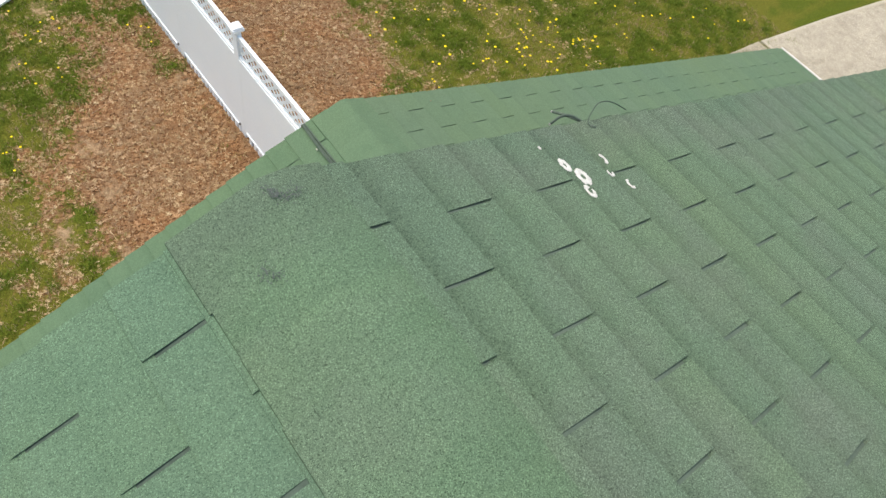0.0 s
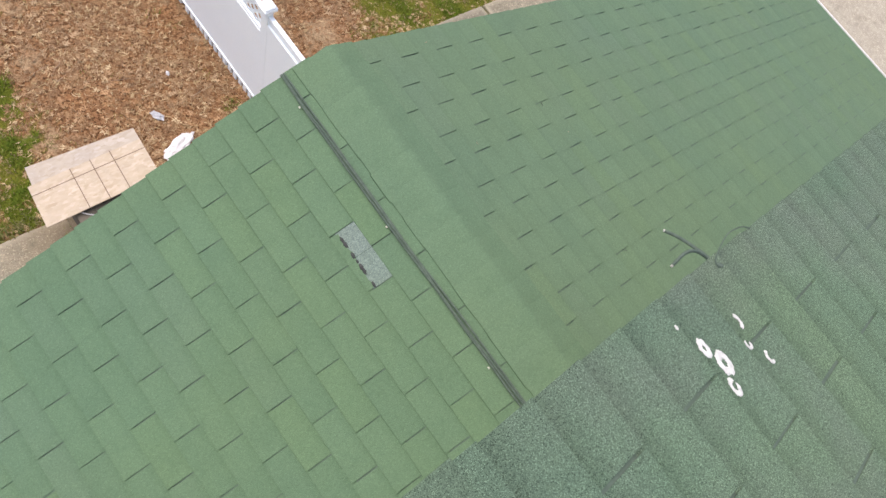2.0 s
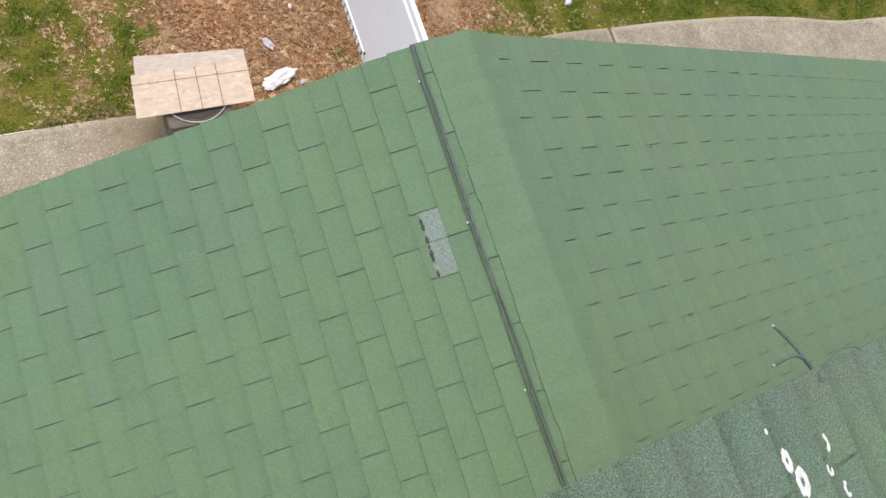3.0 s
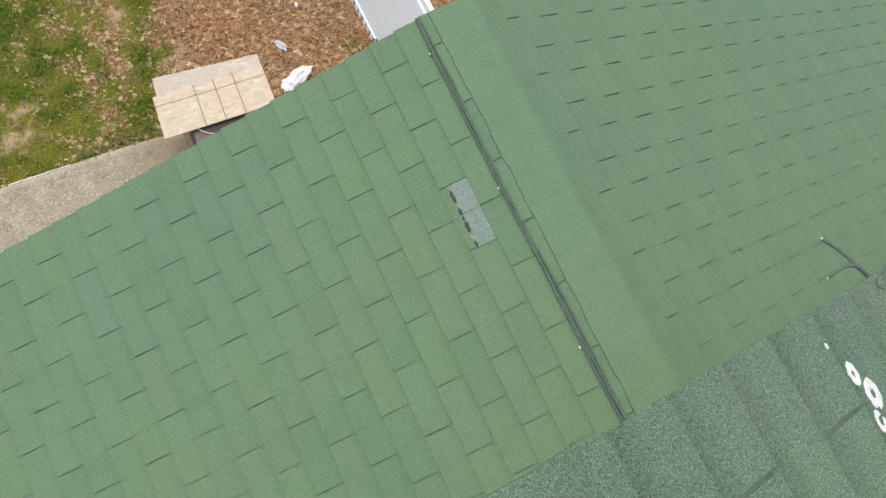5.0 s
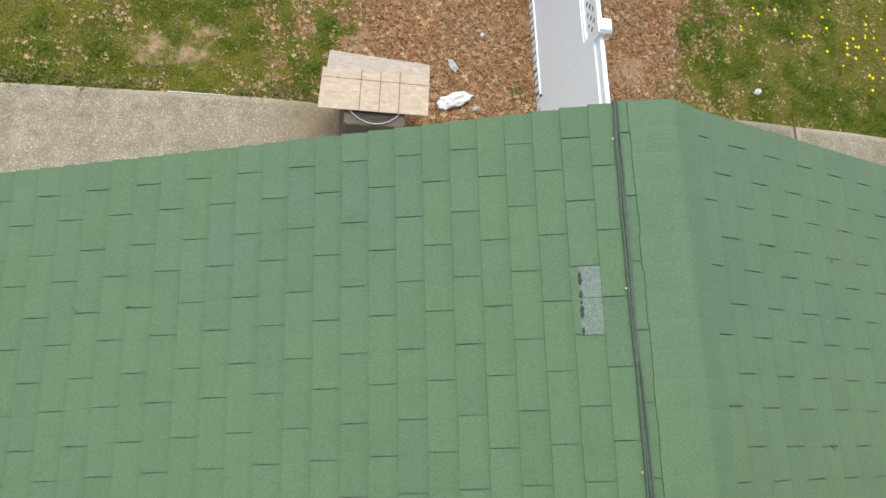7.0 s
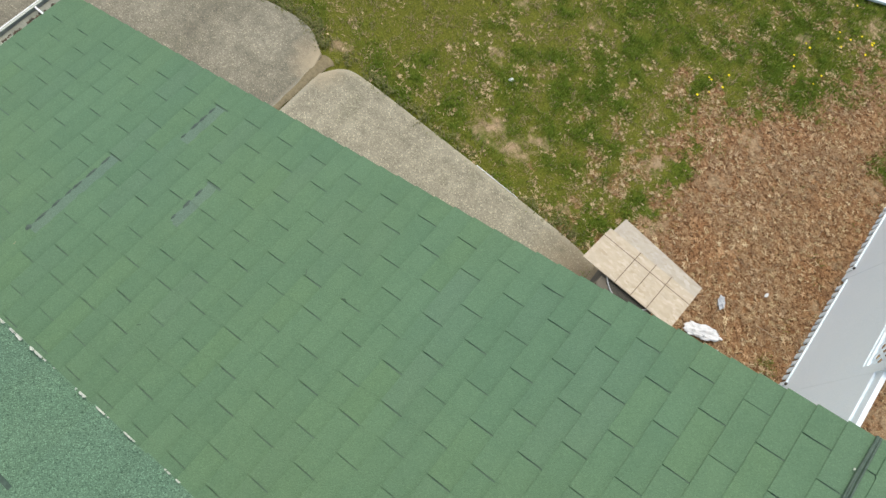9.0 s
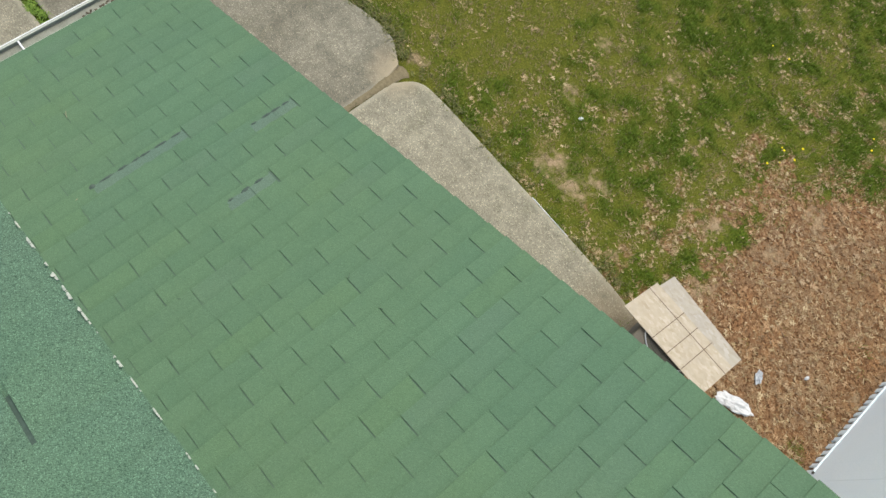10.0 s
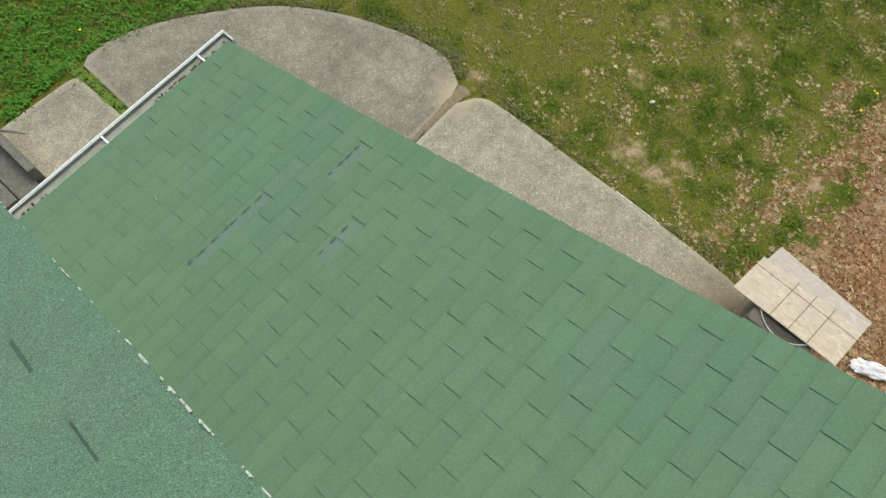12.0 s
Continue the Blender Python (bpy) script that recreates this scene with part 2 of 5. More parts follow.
def field(t, name):
    a = t.nodes.new("ShaderNodeAttribute")
    a.attribute_name = name
    return a.outputs["Fac"]


def earth():
    """Turf, bare soil and brown litter, mixed over the garden by the sheet's own fields."""
    m, t, b = mat("turf_and_soil", 0.97)
    p = coords(t)
    n1, n2 = noise_tex(t, p, 7.0, 4.0, 0.65), noise_tex(t, p, 45.0, 4.0, 0.75)
    v = node(t, "ShaderNodeTexVoronoi", Vector=mix(t, 0.06, p, t.nodes.new("ShaderNodeTexNoise").outputs[1]), Scale=42.0)
    old = node(t, "ShaderNodeSeparateColor", Color=v.outputs["Color"]).outputs[0]
    lush = calc(t, "ADD", field(t, "lush"), calc(t, "MULTIPLY", calc(t, "SUBTRACT", n1, 0.5), 0.8))
    green = mix(t, ramp(t, lush, (0.25, (0, 0, 0)), (0.75, (1, 1, 1))), (0.114, 0.121, 0.018), (0.078, 0.106, 0.012))
    green = mix(t, 0.75, green, ramp(t, n2, (0.32, (0.35, 0.35, 0.35)), (0.5, (1, 1, 1)), (0.68, (1.9, 1.8, 1.6))), "MULTIPLY")
    litter = ramp(t, old, (0.0, (0.105, 0.055, 0.024)), (0.35, (0.180, 0.094, 0.042)), (0.7, (0.25, 0.142, 0.068)), (1.0, (0.36, 0.23, 0.125)))
    litter = mix(t, 0.7, litter, ramp(t, n2, (0.32, (0.4, 0.4, 0.4)), (0.5, (1, 1, 1)), (0.68, (1.6, 1.6, 1.6))), "MULTIPLY")
    dust = mix(t, ramp(t, n2, (0.3, (0, 0, 0)), (0.7, (1, 1, 1))), (0.24, 0.170, 0.092), (0.46, 0.350, 0.215))
    l_ = calc(t, "ADD", field(t, "litter"), calc(t, "MULTIPLY", calc(t, "SUBTRACT", n1, 0.5), 0.9))
    d_ = calc(t, "ADD", field(t, "bare"), calc(t, "MULTIPLY", calc(t, "SUBTRACT", n1, 0.5), 1.5))
    col = mix(t, ramp(t, l_, (0.40, (0, 0, 0)), (0.60, (1, 1, 1))), green, litter)
    col = mix(t, ramp(t, d_, (0.35, (0, 0, 0)), (0.75, (1, 1, 1))), col, dust)
    t.links.new(col, b.inputs["Base Color"])
    b.inputs["Specular IOR Level"].default_value = 0.1
    bump(t, b, calc(t, "ADD", n1, n2), 0.8, 0.016)
    return m


M_EARTH = earth()


def leafy(name, *cols, rough=0.85, at=None, patches=0.0):
    m, t, b = mat(name, rough)
    b.inputs["Specular IOR Level"].default_value = 0.15
    g = t.nodes.new("ShaderNodeNewGeometry").outputs["Random Per Island"]
    n = len(cols) - 1
    col = ramp(t, g, *[(at[i] if at else i / n, c) for i, c in enumerate(cols)])
    p = coords(t)
    col = mix(t, 0.35, col, ramp(t, noise_tex(t, p, 60.0), (0.3, tuple(0.6 * c for c in cols[0])), (0.7, tuple(min(1, 1.2 * c) for c in cols[-1]))))
    if patches:
        # older, dustier drifts beside fresher rusty ones
        drift = ramp(t, noise_tex(t, p, 1.1, 4.0, 0.6), (0.36, (1.10, 0.94, 0.82)), (0.52, (1.0, 1.0, 1.0)), (0.66, (1.04, 1.06, 1.10)))
        col = mix(t, patches, col, drift, "MULTIPLY")
    t.links.new(col, b.inputs["Base Color"])
    return m


M_SCUFF = plain("scuffed_bare_asphalt", (0.055, 0.075, 0.068), (0.095, 0.12, 0.11), 60.0, 0.9, 0.6, 0.003, 0.0, 300.0)
M_LEAF = leafy("dry_oak_leaf", (0.128, 0.065, 0.028), (0.178, 0.092, 0.040), (0.232, 0.128, 0.057), (0.310, 0.205, 0.102), (0.47, 0.35, 0.21), at=(0.0, 0.30, 0.62, 0.82, 0.98), patches=1.0)
M_PALELEAF = leafy("bleached_oak_leaf", (0.225, 0.158, 0.070), (0.330, 0.240, 0.116), (0.44, 0.335, 0.180), (0.60, 0.48, 0.29))
M_GRASS = leafy("grass_blade", (0.092, 0.150, 0.010), (0.142, 0.196, 0.014), (0.192, 0.224, 0.028), (0.262, 0.258, 0.060))
M_TUFT = leafy("dark_grass_blade", (0.072, 0.130, 0.011), (0.104, 0.170, 0.015), (0.142, 0.200, 0.022))
M_EDGE = leafy("olive_grass_blade", (0.085, 0.110, 0.026), (0.125, 0.150, 0.038), (0.165, 0.178, 0.055), (0.24, 0.21, 0.10))
M_WEED = leafy("clover_leaf", (0.04, 0.14, 0.012), (0.08, 0.22, 0.02), (0.12, 0.27, 0.03))
M_JOINT = leafy("young_grass_blade", (0.125, 0.215, 0.028), (0.175, 0.285, 0.042), (0.235, 0.335, 0.068))
M_STRAW = leafy("dead_grass_blade", (0.22, 0.15, 0.08), (0.36, 0.27, 0.16), (0.46, 0.37, 0.24))
M_YELLOW = leafy("dandelion_yellow", (0.75, 0.55, 0.01), (0.88, 0.72, 0.02))

# ---- mesh helpers ----


def part(name, bm, material, parent=None, label=""):
    me = bpy.data.meshes.new(name)
    bm.to_mesh(me)
    bm.free()
    me.materials.append(material)
    ob = new(name, me)
    if parent is not None:
        ob.parent = parent
    return tagged(ob, label)


def raw(name, verts, faces, material, parent=None, label=""):
    me = bpy.data.meshes.new(name)
    me.from_pydata(verts, [], faces)
    me.update()
    me.materials.append(material)
    ob = new(name, me)
    if parent is not None:
        ob.parent = parent
    return tagged(ob, label)


def add_box(bm, lo, hi, m=Matrix(), bevel=0.0):
    r = bmesh.ops.create_cube(bm, size=1.0)
    vs = r["verts"]
    size, mid = Vector(hi) - Vector(lo), (Vector(hi) + Vector(lo)) / 2
    for v in vs:
        v.co = Vector((v.co.x * size.x, v.co.y * size.y, v.co.z * size.z)) + mid
    if bevel:
        es = {e for v in vs for e in v.link_edges}
        out = bmesh.ops.bevel(bm, geom=list(es), offset=bevel, segments=2, affect="EDGES", profile=0.5)
        vs = list({v for f in out["faces"] for v in f.verts} | {v for v in vs if v.is_valid})
    bmesh.ops.transform(bm, matrix=m, verts=vs)


def box(name, lo, hi, material, parent=None, label="", bevel=0.0, m=Matrix()):
    bm = bmesh.new()
    add_box(bm, lo, hi, m, bevel)
    return part(name, bm, material, parent, label)


def prism(bm, outline, z0, z1):
    lo = [bm.verts.new((x, y, z0)) for x, y in outline]
    hi = [bm.verts.new((x, y, z1)) for x, y in outline]
    n = len(outline)
    bm.faces.new(hi)
    bm.faces.new(lo[::-1])
    for i in range(n):
        bm.faces.new((lo[i], lo[(i + 1) % n], hi[(i + 1) % n], hi[i]))


def tube(bm, path, r, sides=8, taper=1.0):
    path = [Vector(p) for p in path]
    rings = []
    for i, p in enumerate(path):
        way = (path[min(i + 1, len(path) - 1)] - path[max(i - 1, 0)]).normalized()
        side = way.cross(Vector((0, 0, 1)))
        side = side.normalized() if side.length > 1e-4 else Vector((1, 0, 0))
        up = side.cross(way)
        rr = r * (1 + (taper - 1) * i / max(1, len(path) - 1))
        rings.append([bm.verts.new(p + rr * (math.cos(a) * side + math.sin(a) * up)) for a in [2 * math.pi * k / sides for k in range(sides)]])
    for a, c in zip(rings, rings[1:]):
        for k in range(sides):
            bm.faces.new((a[k], a[(k + 1) % sides], c[(k + 1) % sides], c[k]))
    bm.faces.new(rings[0][::-1])
    bm.faces.new(rings[-1])


def smooth_path(pts, steps=6):
    """A soft line through the points."""
    p = [Vector(q) for q in pts]
    p = [2 * p[0] - p[1]] + p + [2 * p[-1] - p[-2]]
    out = []
    for i in range(1, len(p) - 2):
        for k in range(steps):
            s = k / steps
            out.append(0.5 * (2 * p[i] + (p[i + 1] - p[i - 1]) * s + (2 * p[i - 1] - 5 * p[i] + 4 * p[i + 1] - p[i + 2]) * s * s + (3 * p[i] - p[i - 1] - 3 * p[i + 1] + p[i + 2]) * s ** 3))
    return out + [p[-2]]


def empty(name, label, category, at=(0, 0, 0), group=""):
    e = new(name)
    e.location = at
    e.empty_display_size = 0.2
    return tagged(e, label, category, group)


# ---- roof planes: along the ridge (u = y), down the slope (d), out of the slope ----
EXPO, TAB, KEY = 0.130, 0.3048, 0.0050
RIDGE_Z, TOP_X, TOP_Z = 5.89, -1.389, 7.874
A_LOW_W, A_LOW_E, A_UP = radians(18.86), radians(18.59), radians(18.73)


def slope_frame(x0, z0, angle, side):
    """Matrix from (along, down, out) to the world; side -1: the slope that falls to the west, 1: to the east."""
    c, s = math.cos(angle), math.sin(angle)
    along = Vector((0, 1, 0)) if side < 0 else Vector((0, -1, 0))
    down, out = Vector((side * c, 0, -s)), Vector((side * s, 0, c))
    m = Matrix((along, down, out)).transposed().to_4x4()
    m.translation = (x0, 0, z0)
    return m


F_LW = slope_frame(0, RIDGE_Z, A_LOW_W, -1)
F_LE = slope_frame(0.0405, RIDGE_Z - 0.065, A_LOW_E, 1)
F_UW = slope_frame(TOP_X, TOP_Z, A_UP, -1)
F_UE = slope_frame(TOP_X, TOP_Z, A_UP, 1)


def on(F, u, d, h=0.0):
    """The world's place at u (its y), d metres down the slope and h above it."""
    return F @ Vector((u if F[1][0] > 0 else -u, d, h))


def roof_deck(name, F, u0, u1, d0, d1, skew, label, material=M_BASE, bow=0.0):
    """A slope's boards and underlay; its far rim leans by skew metres for each metre down and bows a little."""
    sg = 1 if F[1][0] > 0 else -1
    lo, hi = (u0, u1) if sg > 0 else (-u1, -u0)

    def rim(d):
        a, b_ = lo, hi
        if sg > 0:
            b_ += (skew + bow * d) * d
        else:
            a -= (skew + bow * d) * d
        return a, b_
    vs, fs = [], []
    n = 8 if bow else 1
    for i in range(n + 1):
        d = d0 + (d1 - d0) * i / n
        a, b_ = rim(d)
        vs += [(a, d, 0.0), (b_, d, 0.0), (b_, d, -0.11), (a, d, -0.11)]
    for i in range(n):
        for k in range(4):
            fs.append((4 * i + k, 4 * i + (k + 1) % 4, 4 * i + 4 + (k + 1) % 4, 4 * i + 4 + k))
    fs += [(3, 2, 1, 0), tuple(4 * n + k for k in range(4))]
    ob = raw(name, vs, fs, material)
    ob.matrix_world = F
    return tagged(ob, label, "roof", kind="structure")


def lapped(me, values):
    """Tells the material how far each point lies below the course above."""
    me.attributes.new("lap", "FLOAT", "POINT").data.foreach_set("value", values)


def tab_mesh(w, length, thick=0.0062):
    """One shingle tab, w wide, from under the course above to its butt."""
    xs = (-w / 2, -w / 6, w / 6, w / 2)
    rows = ((-0.022, 0.0006), (length - 0.006, thick), (length - 0.001, thick * 0.92), (length, thick * 0.5), (length - 0.010, thick * 0.35))
    vs = [(x, y, z) for y, z in rows for x in xs]
    fs = [(4 * r + c, 4 * r + c + 1, 4 * r + c + 5, 4 * r + c + 4) for r in range(4) for c in range(3)]
    n = len(vs)
    vs += [(-w / 2, -0.022, 0.0), (w / 2, -0.022, 0.0)]
    fs += [(0, 4, 8, 12, 16, n), (n + 1, 19, 15, 11, 7, 3)]
    return vs, fs


COURSE_DRIFT = [(0.0, 0.0), (1.16, 0.006), (2.32, -0.007), (3.48, -0.024), (4.64, -0.008), (5.8, 0.017)]


def drift(d):
    """Shift of the lower west courses off an even pitch, d metres down, fitted to the camera's view."""
    for (d0, a), (d1, b_) in zip(COURSE_DRIFT, COURSE_DRIFT[1:]):
        if d <= d1:
            return a + (b_ - a) * max(0.0, d - d0) / (d1 - d0)
    return COURSE_DRIFT[-1][1]


def shingle_slope(deck, F, courses, first_d, keys, u0, rim, skew, material, rnd, missing=(), near=lambda u, d: 0.0, most=300, expo=EXPO, tab=TAB, thick=0.0060, wander=lambda d: 0.0, bow=0.0, key=KEY):
    """Lays three-tab shingles: courses (k0, k1); keys(k): where one cutout of course k lies; rim + skew * d: the rake."""
    sg = 1 if F[1][0] > 0 else -1
    pieces = []
    for k in range(*courses):
        d = first_d + expo * k
        d += wander(d)
        end = rim + (skew + bow * d) * (d + expo / 2)
        u = keys(k)
        u += tab * math.floor((end - u) / tab)
        a, b_ = u, end
        if end - u < 0.06:
            a -= tab
        while b_ > u0:
            lo = max(a, u0)
            if b_ - lo > 0.03 and (k, round((lo + b_) / 2, 1)) not in missing:
                pieces.append((lo + key / 2 + rnd.uniform(-0.0008, 0.0014), b_ - (key / 2 + rnd.uniform(-0.0008, 0.0014) if b_ < end else -0.012), d))
            b_, a = a, a - tab
    pieces.sort(key=lambda q: near((q[0] + q[1]) / 2, q[2]))
    shared, rest_v, rest_f, rest_lap = {}, [], [], []
    for i, (a, b_, d) in enumerate(pieces):
        w = round(b_ - a, 3)
        u = (a + b_) / 2
        m = Matrix.Translation((sg * u + rnd.uniform(-0.0005, 0.0005), d + rnd.uniform(-0.0015, 0.0015), rnd.uniform(0.0, 0.0012))) @ pose(0, 0, 0, rnd.gauss(0, 0.10), rnd.gauss(0, 0.10), rnd.gauss(0, 0.07))
        if i < most:
            if w not in shared:
                vs, fs = tab_mesh(w, expo, thick)
                me = bpy.data.meshes.new("shingle")
                me.from_pydata(vs, [], fs)
                me.materials.append(material)
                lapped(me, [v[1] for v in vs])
                shared[w] = me
            ob = new("shingle", shared[w])
            ob.parent = deck
            ob.matrix_basis = m
        else:
            vs, fs = tab_mesh(w, expo, thick)
            o = len(rest_v)
            rest_v += [tuple(m @ Vector(v)) for v in vs]
            rest_lap += [v[1] for v in vs]
            rest_f += [tuple(o + j for j in f) for f in fs]
    if rest_v:
        ob = tagged(raw("shingles", rest_v, rest_f, material, deck), kind="stuff")
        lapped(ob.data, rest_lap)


def ridge_cap(deck, F, profile, u0, u1, step, material, rnd):
    """Bent cap shingles over the ridge, each lapping the last; profile: (x, z) across, in the world, from west to east."""
    n = max(1, round((u1 - u0) / step))
    for i in range(n):
        a = u0 + (u1 - u0) * i / n
        b_ = u0 + (u1 - u0) * (i + 1) / n
        vs, fs = [], []
        wob = [rnd.uniform(-0.004, 0.004) for _ in profile]
        for y, h in ((a - 0.03, 0.0), (b_ - 0.004, 0.0024), (b_, 0.0010)):
            vs += [(x + (wob[j] if j in (0, len(profile) - 1) else 0), y, z + h) for j, (x, z) in enumerate(profile)]
        c = len(profile)
        fs = [(r * c + j, r * c + j + 1, (r + 1) * c + j + 1, (r + 1) * c + j) for r in range(2) for j in range(c - 1)]
        vs += [(x, y, z - 0.008) for x, y, z in vs[2 * c:3 * c]]
        fs += [(2 * c + j, 2 * c + j + 1, 3 * c + j + 1, 3 * c + j) for j in range(c - 1)]
        for j in (0, c - 1):
            o = len(vs)
            vs += [(vs[r * c + j][0], vs[r * c + j][1], vs[r * c + j][2] - 0.008) for r in range(3)]
            fs += [(j, c + j, o + 1, o), (c + j, 2 * c + j, o + 2, o + 1)]
        ob = raw("ridge_shingle", vs, fs, material)
        for p_ in ob.data.polygons:
            p_.use_smooth = True
        ob.data.set_sharp_from_angle(angle=radians(50))
        ob.parent = deck
        ob.matrix_parent_inverse = deck.matrix_world.inverted()


# ---- ground, paving ----
def along_line(y, knots):
    """The x of a bent line at y."""
    for (y0, x0), (y1, x1) in zip(knots, knots[1:]):
        if y <= y1:
            return x0 + (x1 - x0) * max(0.0, (y - y0) / (y1 - y0))
    return knots[-1][1]


WEST_RIM = [(3.9, -0.98), (4.67, -1.0), (5.5, -0.90), (6.05, -0.95), (6.55, -1.05), (7.4, -0.65), (8.1, 0.0), (8.7, 0.25), (9.3, 0.5), (9.6, 0.95), (11.0, 1.38)]
EAST_RIM = [(4.0, 3.3), (5.0, 3.6), (6.0, 3.9), (7.1, 4.3), (8.0, 4.6), (9.0, 4.9), (12.0, 5.2)]
GREEN_SPOTS = [(1.17, 9.35, 0.6), (1.15, 8.6, 0.22), (-0.36, 8.0, 0.28), (-1.06, 5.77, 0.2), (1.26, 4.33, 0.11), (1.15, 7.95, 0.3)]
BARE_SPOTS = [(-5.64, 4.06, 0.20), (2.45, 5.3, 0.5), (2.3, 4.5, 0.45), (2.95, 4.8, 0.45), (2.7, 6.2, 0.3), (-2.76, 4.85, 0.22), (-3.37, 4.51, 0.36), (-2.95, 4.52, 0.30), (-4.0, 5.5, 0.2), (-1.36, 5.70, 0.26), (-1.95, 4.32, 0.18), (1.25, 7.55, 0.24), (1.38, 7.2, 0.16), (-0.5, 6.9, 0.34), (-0.55, 6.05, 0.24), (-0.9, 4.9, 0.28), (1.40, 5.4, 0.2), (1.3, 6.2, 0.16), (-0.8, 9.0, 0.2), (-4.3, 6.4, 0.18), (-3.3, 6.9, 0.16), (0.0, 10.0, 0.3)]


DRY_SPOTS = [(-5.7, 4.8, 0.8), (-5.1, 5.4, 0.9), (-4.5, 6.2, 0.7)]
DARK_SPOTS = [(-0.4, 9.2, 0.7), (0.4, 9.9, 0.7), (-1.3, 8.4, 0.5), (-3.2, 7.8, 0.8), (-2.3, 8.2, 0.7), (-2.56, 6.5, 0.5), (-3.9, 7.0, 0.5)]


def spots(x, y, where):
    return max(math.exp(-((x - a) ** 2 + (y - b_) ** 2) / (2 * (0.72 * s) ** 2)) for a, b_, s in where)


def litter_amount(x, y):
    """How thickly dead leaves lie: 1 on both sides of the fence, thinning out into the lawn."""
    wave = 0.42 * noise.noise(Vector((x * 1.1, y * 1.1, 4.0))) + 0.26 * noise.noise(Vector((x * 3.2, y * 3.2, 9.0)))
    inside = min(x - along_line(y, WEST_RIM), along_line(y, EAST_RIM) - x) + wave
    q = max(0.0, min(1.0, 0.5 + inside / 0.85))
    return q * (1 - 0.9 * spots(x, y, GREEN_SPOTS))


def loose_amount(x, y):
    """Leaf-strewn patches within the lawn."""
    n = 0.7 * noise.noise(Vector((x * 1.5, y * 1.5, 17.0))) + 0.9 * noise.noise(Vector((x * 4.1, y * 4.1, 3.0)))
    near_ = math.exp(-max(0.0, along_line(y, WEST_RIM) - x) / 2.2) if x < 1.5 else math.exp(-max(0.0, x - along_line(y, EAST_RIM)) / 1.6)
    return max(0.0, min(1.0, (n + 0.34 * near_ - 0.09) * 4.0)) * (0.45 + 0.55 * near_)


def lush_amount(x, y):
    """Dark clumps of thicker grass."""
    n = noise.noise(Vector((x * 0.8, y * 0.8, 1.0))) * 0.7 + noise.noise(Vector((x * 2.9, y * 2.9, 5.0))) + 0.5 * noise.noise(Vector((x * 6.0, y * 6.0, 8.0)))
    return max(0.0, min(1.0, 0.46 + 0.75 * n + 0.6 * spots(x, y, GREEN_SPOTS) - 0.5 * spots(x, y, DRY_SPOTS) + 0.25 * spots(x, y, DARK_SPOTS)))


def ground_height(x, y):
    return -0.02 + 0.05 * max(0.0, min(1.0, (y - 4.6) / 2.0)) * noise.noise(Vector((x * 0.35, y * 0.35, 2)))


def sheet_ground():
    vs, fs = [], []
    xs = [-260, -90, -40, -24, -16] + [-13 + 0.12 * i for i in range(217)] + [16, 20, 26, 40, 90, 260]
    ys = [-260, -90, -40, -20, -12, -6] + [-2.4 + 0.12 * i for i in range(133)] + [16, 24, 40, 90, 260]
    lit, lush, bare = [], [], []
    for y in ys:
        for x in xs:
            vs.append((x, y, ground_height(x, y)))
            if not (-13 <= x <= 13 and -2.5 <= y <= 13.5):
                lit.append(0.0)
                lush.append(0.55)
                bare.append(0.0)
                continue
            a = litter_amount(x, y)
            lit.append(max(a, 0.62 * loose_amount(x, y)))
            lush.append(lush_amount(x, y))
            bare.append(min(1.0, 0.62 * spots(x, y, BARE_SPOTS) + 0.25 * max(0.0, noise.noise(Vector((x * 2.2, y * 2.2, 30.0))) - 0.15)))
    w = len(xs)
    fs = [(j * w + i, j * w + i + 1, (j + 1) * w + i + 1, (j + 1) * w + i) for j in range(len(ys) - 1) for i in range(w - 1)]
    ob = raw("ground", vs, fs, M_EARTH)
    for name, vals in (("litter", lit), ("lush", lush), ("bare", bare)):
        ob.data.attributes.new(name, "FLOAT", "POINT").data.foreach_set("value", vals)
    for p_ in ob.data.polygons:
        p_.use_smooth = True
    return tagged(ob, "patchy lawn with bare soil and brown leaf litter", "ground", kind="structure")


sheet_ground()


def slab(name, outline, material, label, top=0.025):
    """A cast slab, paler where its rim is worn."""
    bm = bmesh.new()
    prism(bm, outline, -0.12, top)
    bmesh.ops.recalc_face_normals(bm, faces=bm.faces)
    es = [e for e in bm.edges if all(abs(v.co.z - top) < 1e-5 for v in e.verts)]
    bmesh.ops.bevel(bm, geom=es, offset=0.018, segments=2, affect="EDGES", profile=0.5)
    face = max(bm.faces, key=lambda f: f.calc_area() * (f.normal.z > 0.9))
    bmesh.ops.inset_region(bm, faces=[face], thickness=0.11, use_even_offset=True)
    bm.verts.index_update()
    inner = {v.index for v in face.verts}
    n = len(bm.verts)
    ob = part(name, bm, material, None)
    ob.data.attributes.new("rim", "FLOAT", "POINT").data.foreach_set("value", [0.0 if i in inner else 1.0 for i in range(n)])
    return tagged(ob, label, "pavement", kind="structure")


def curved(pts, steps=5):
    return [(p.x, p.y) for p in smooth_path([(x, y, 0) for x, y in pts], steps)]


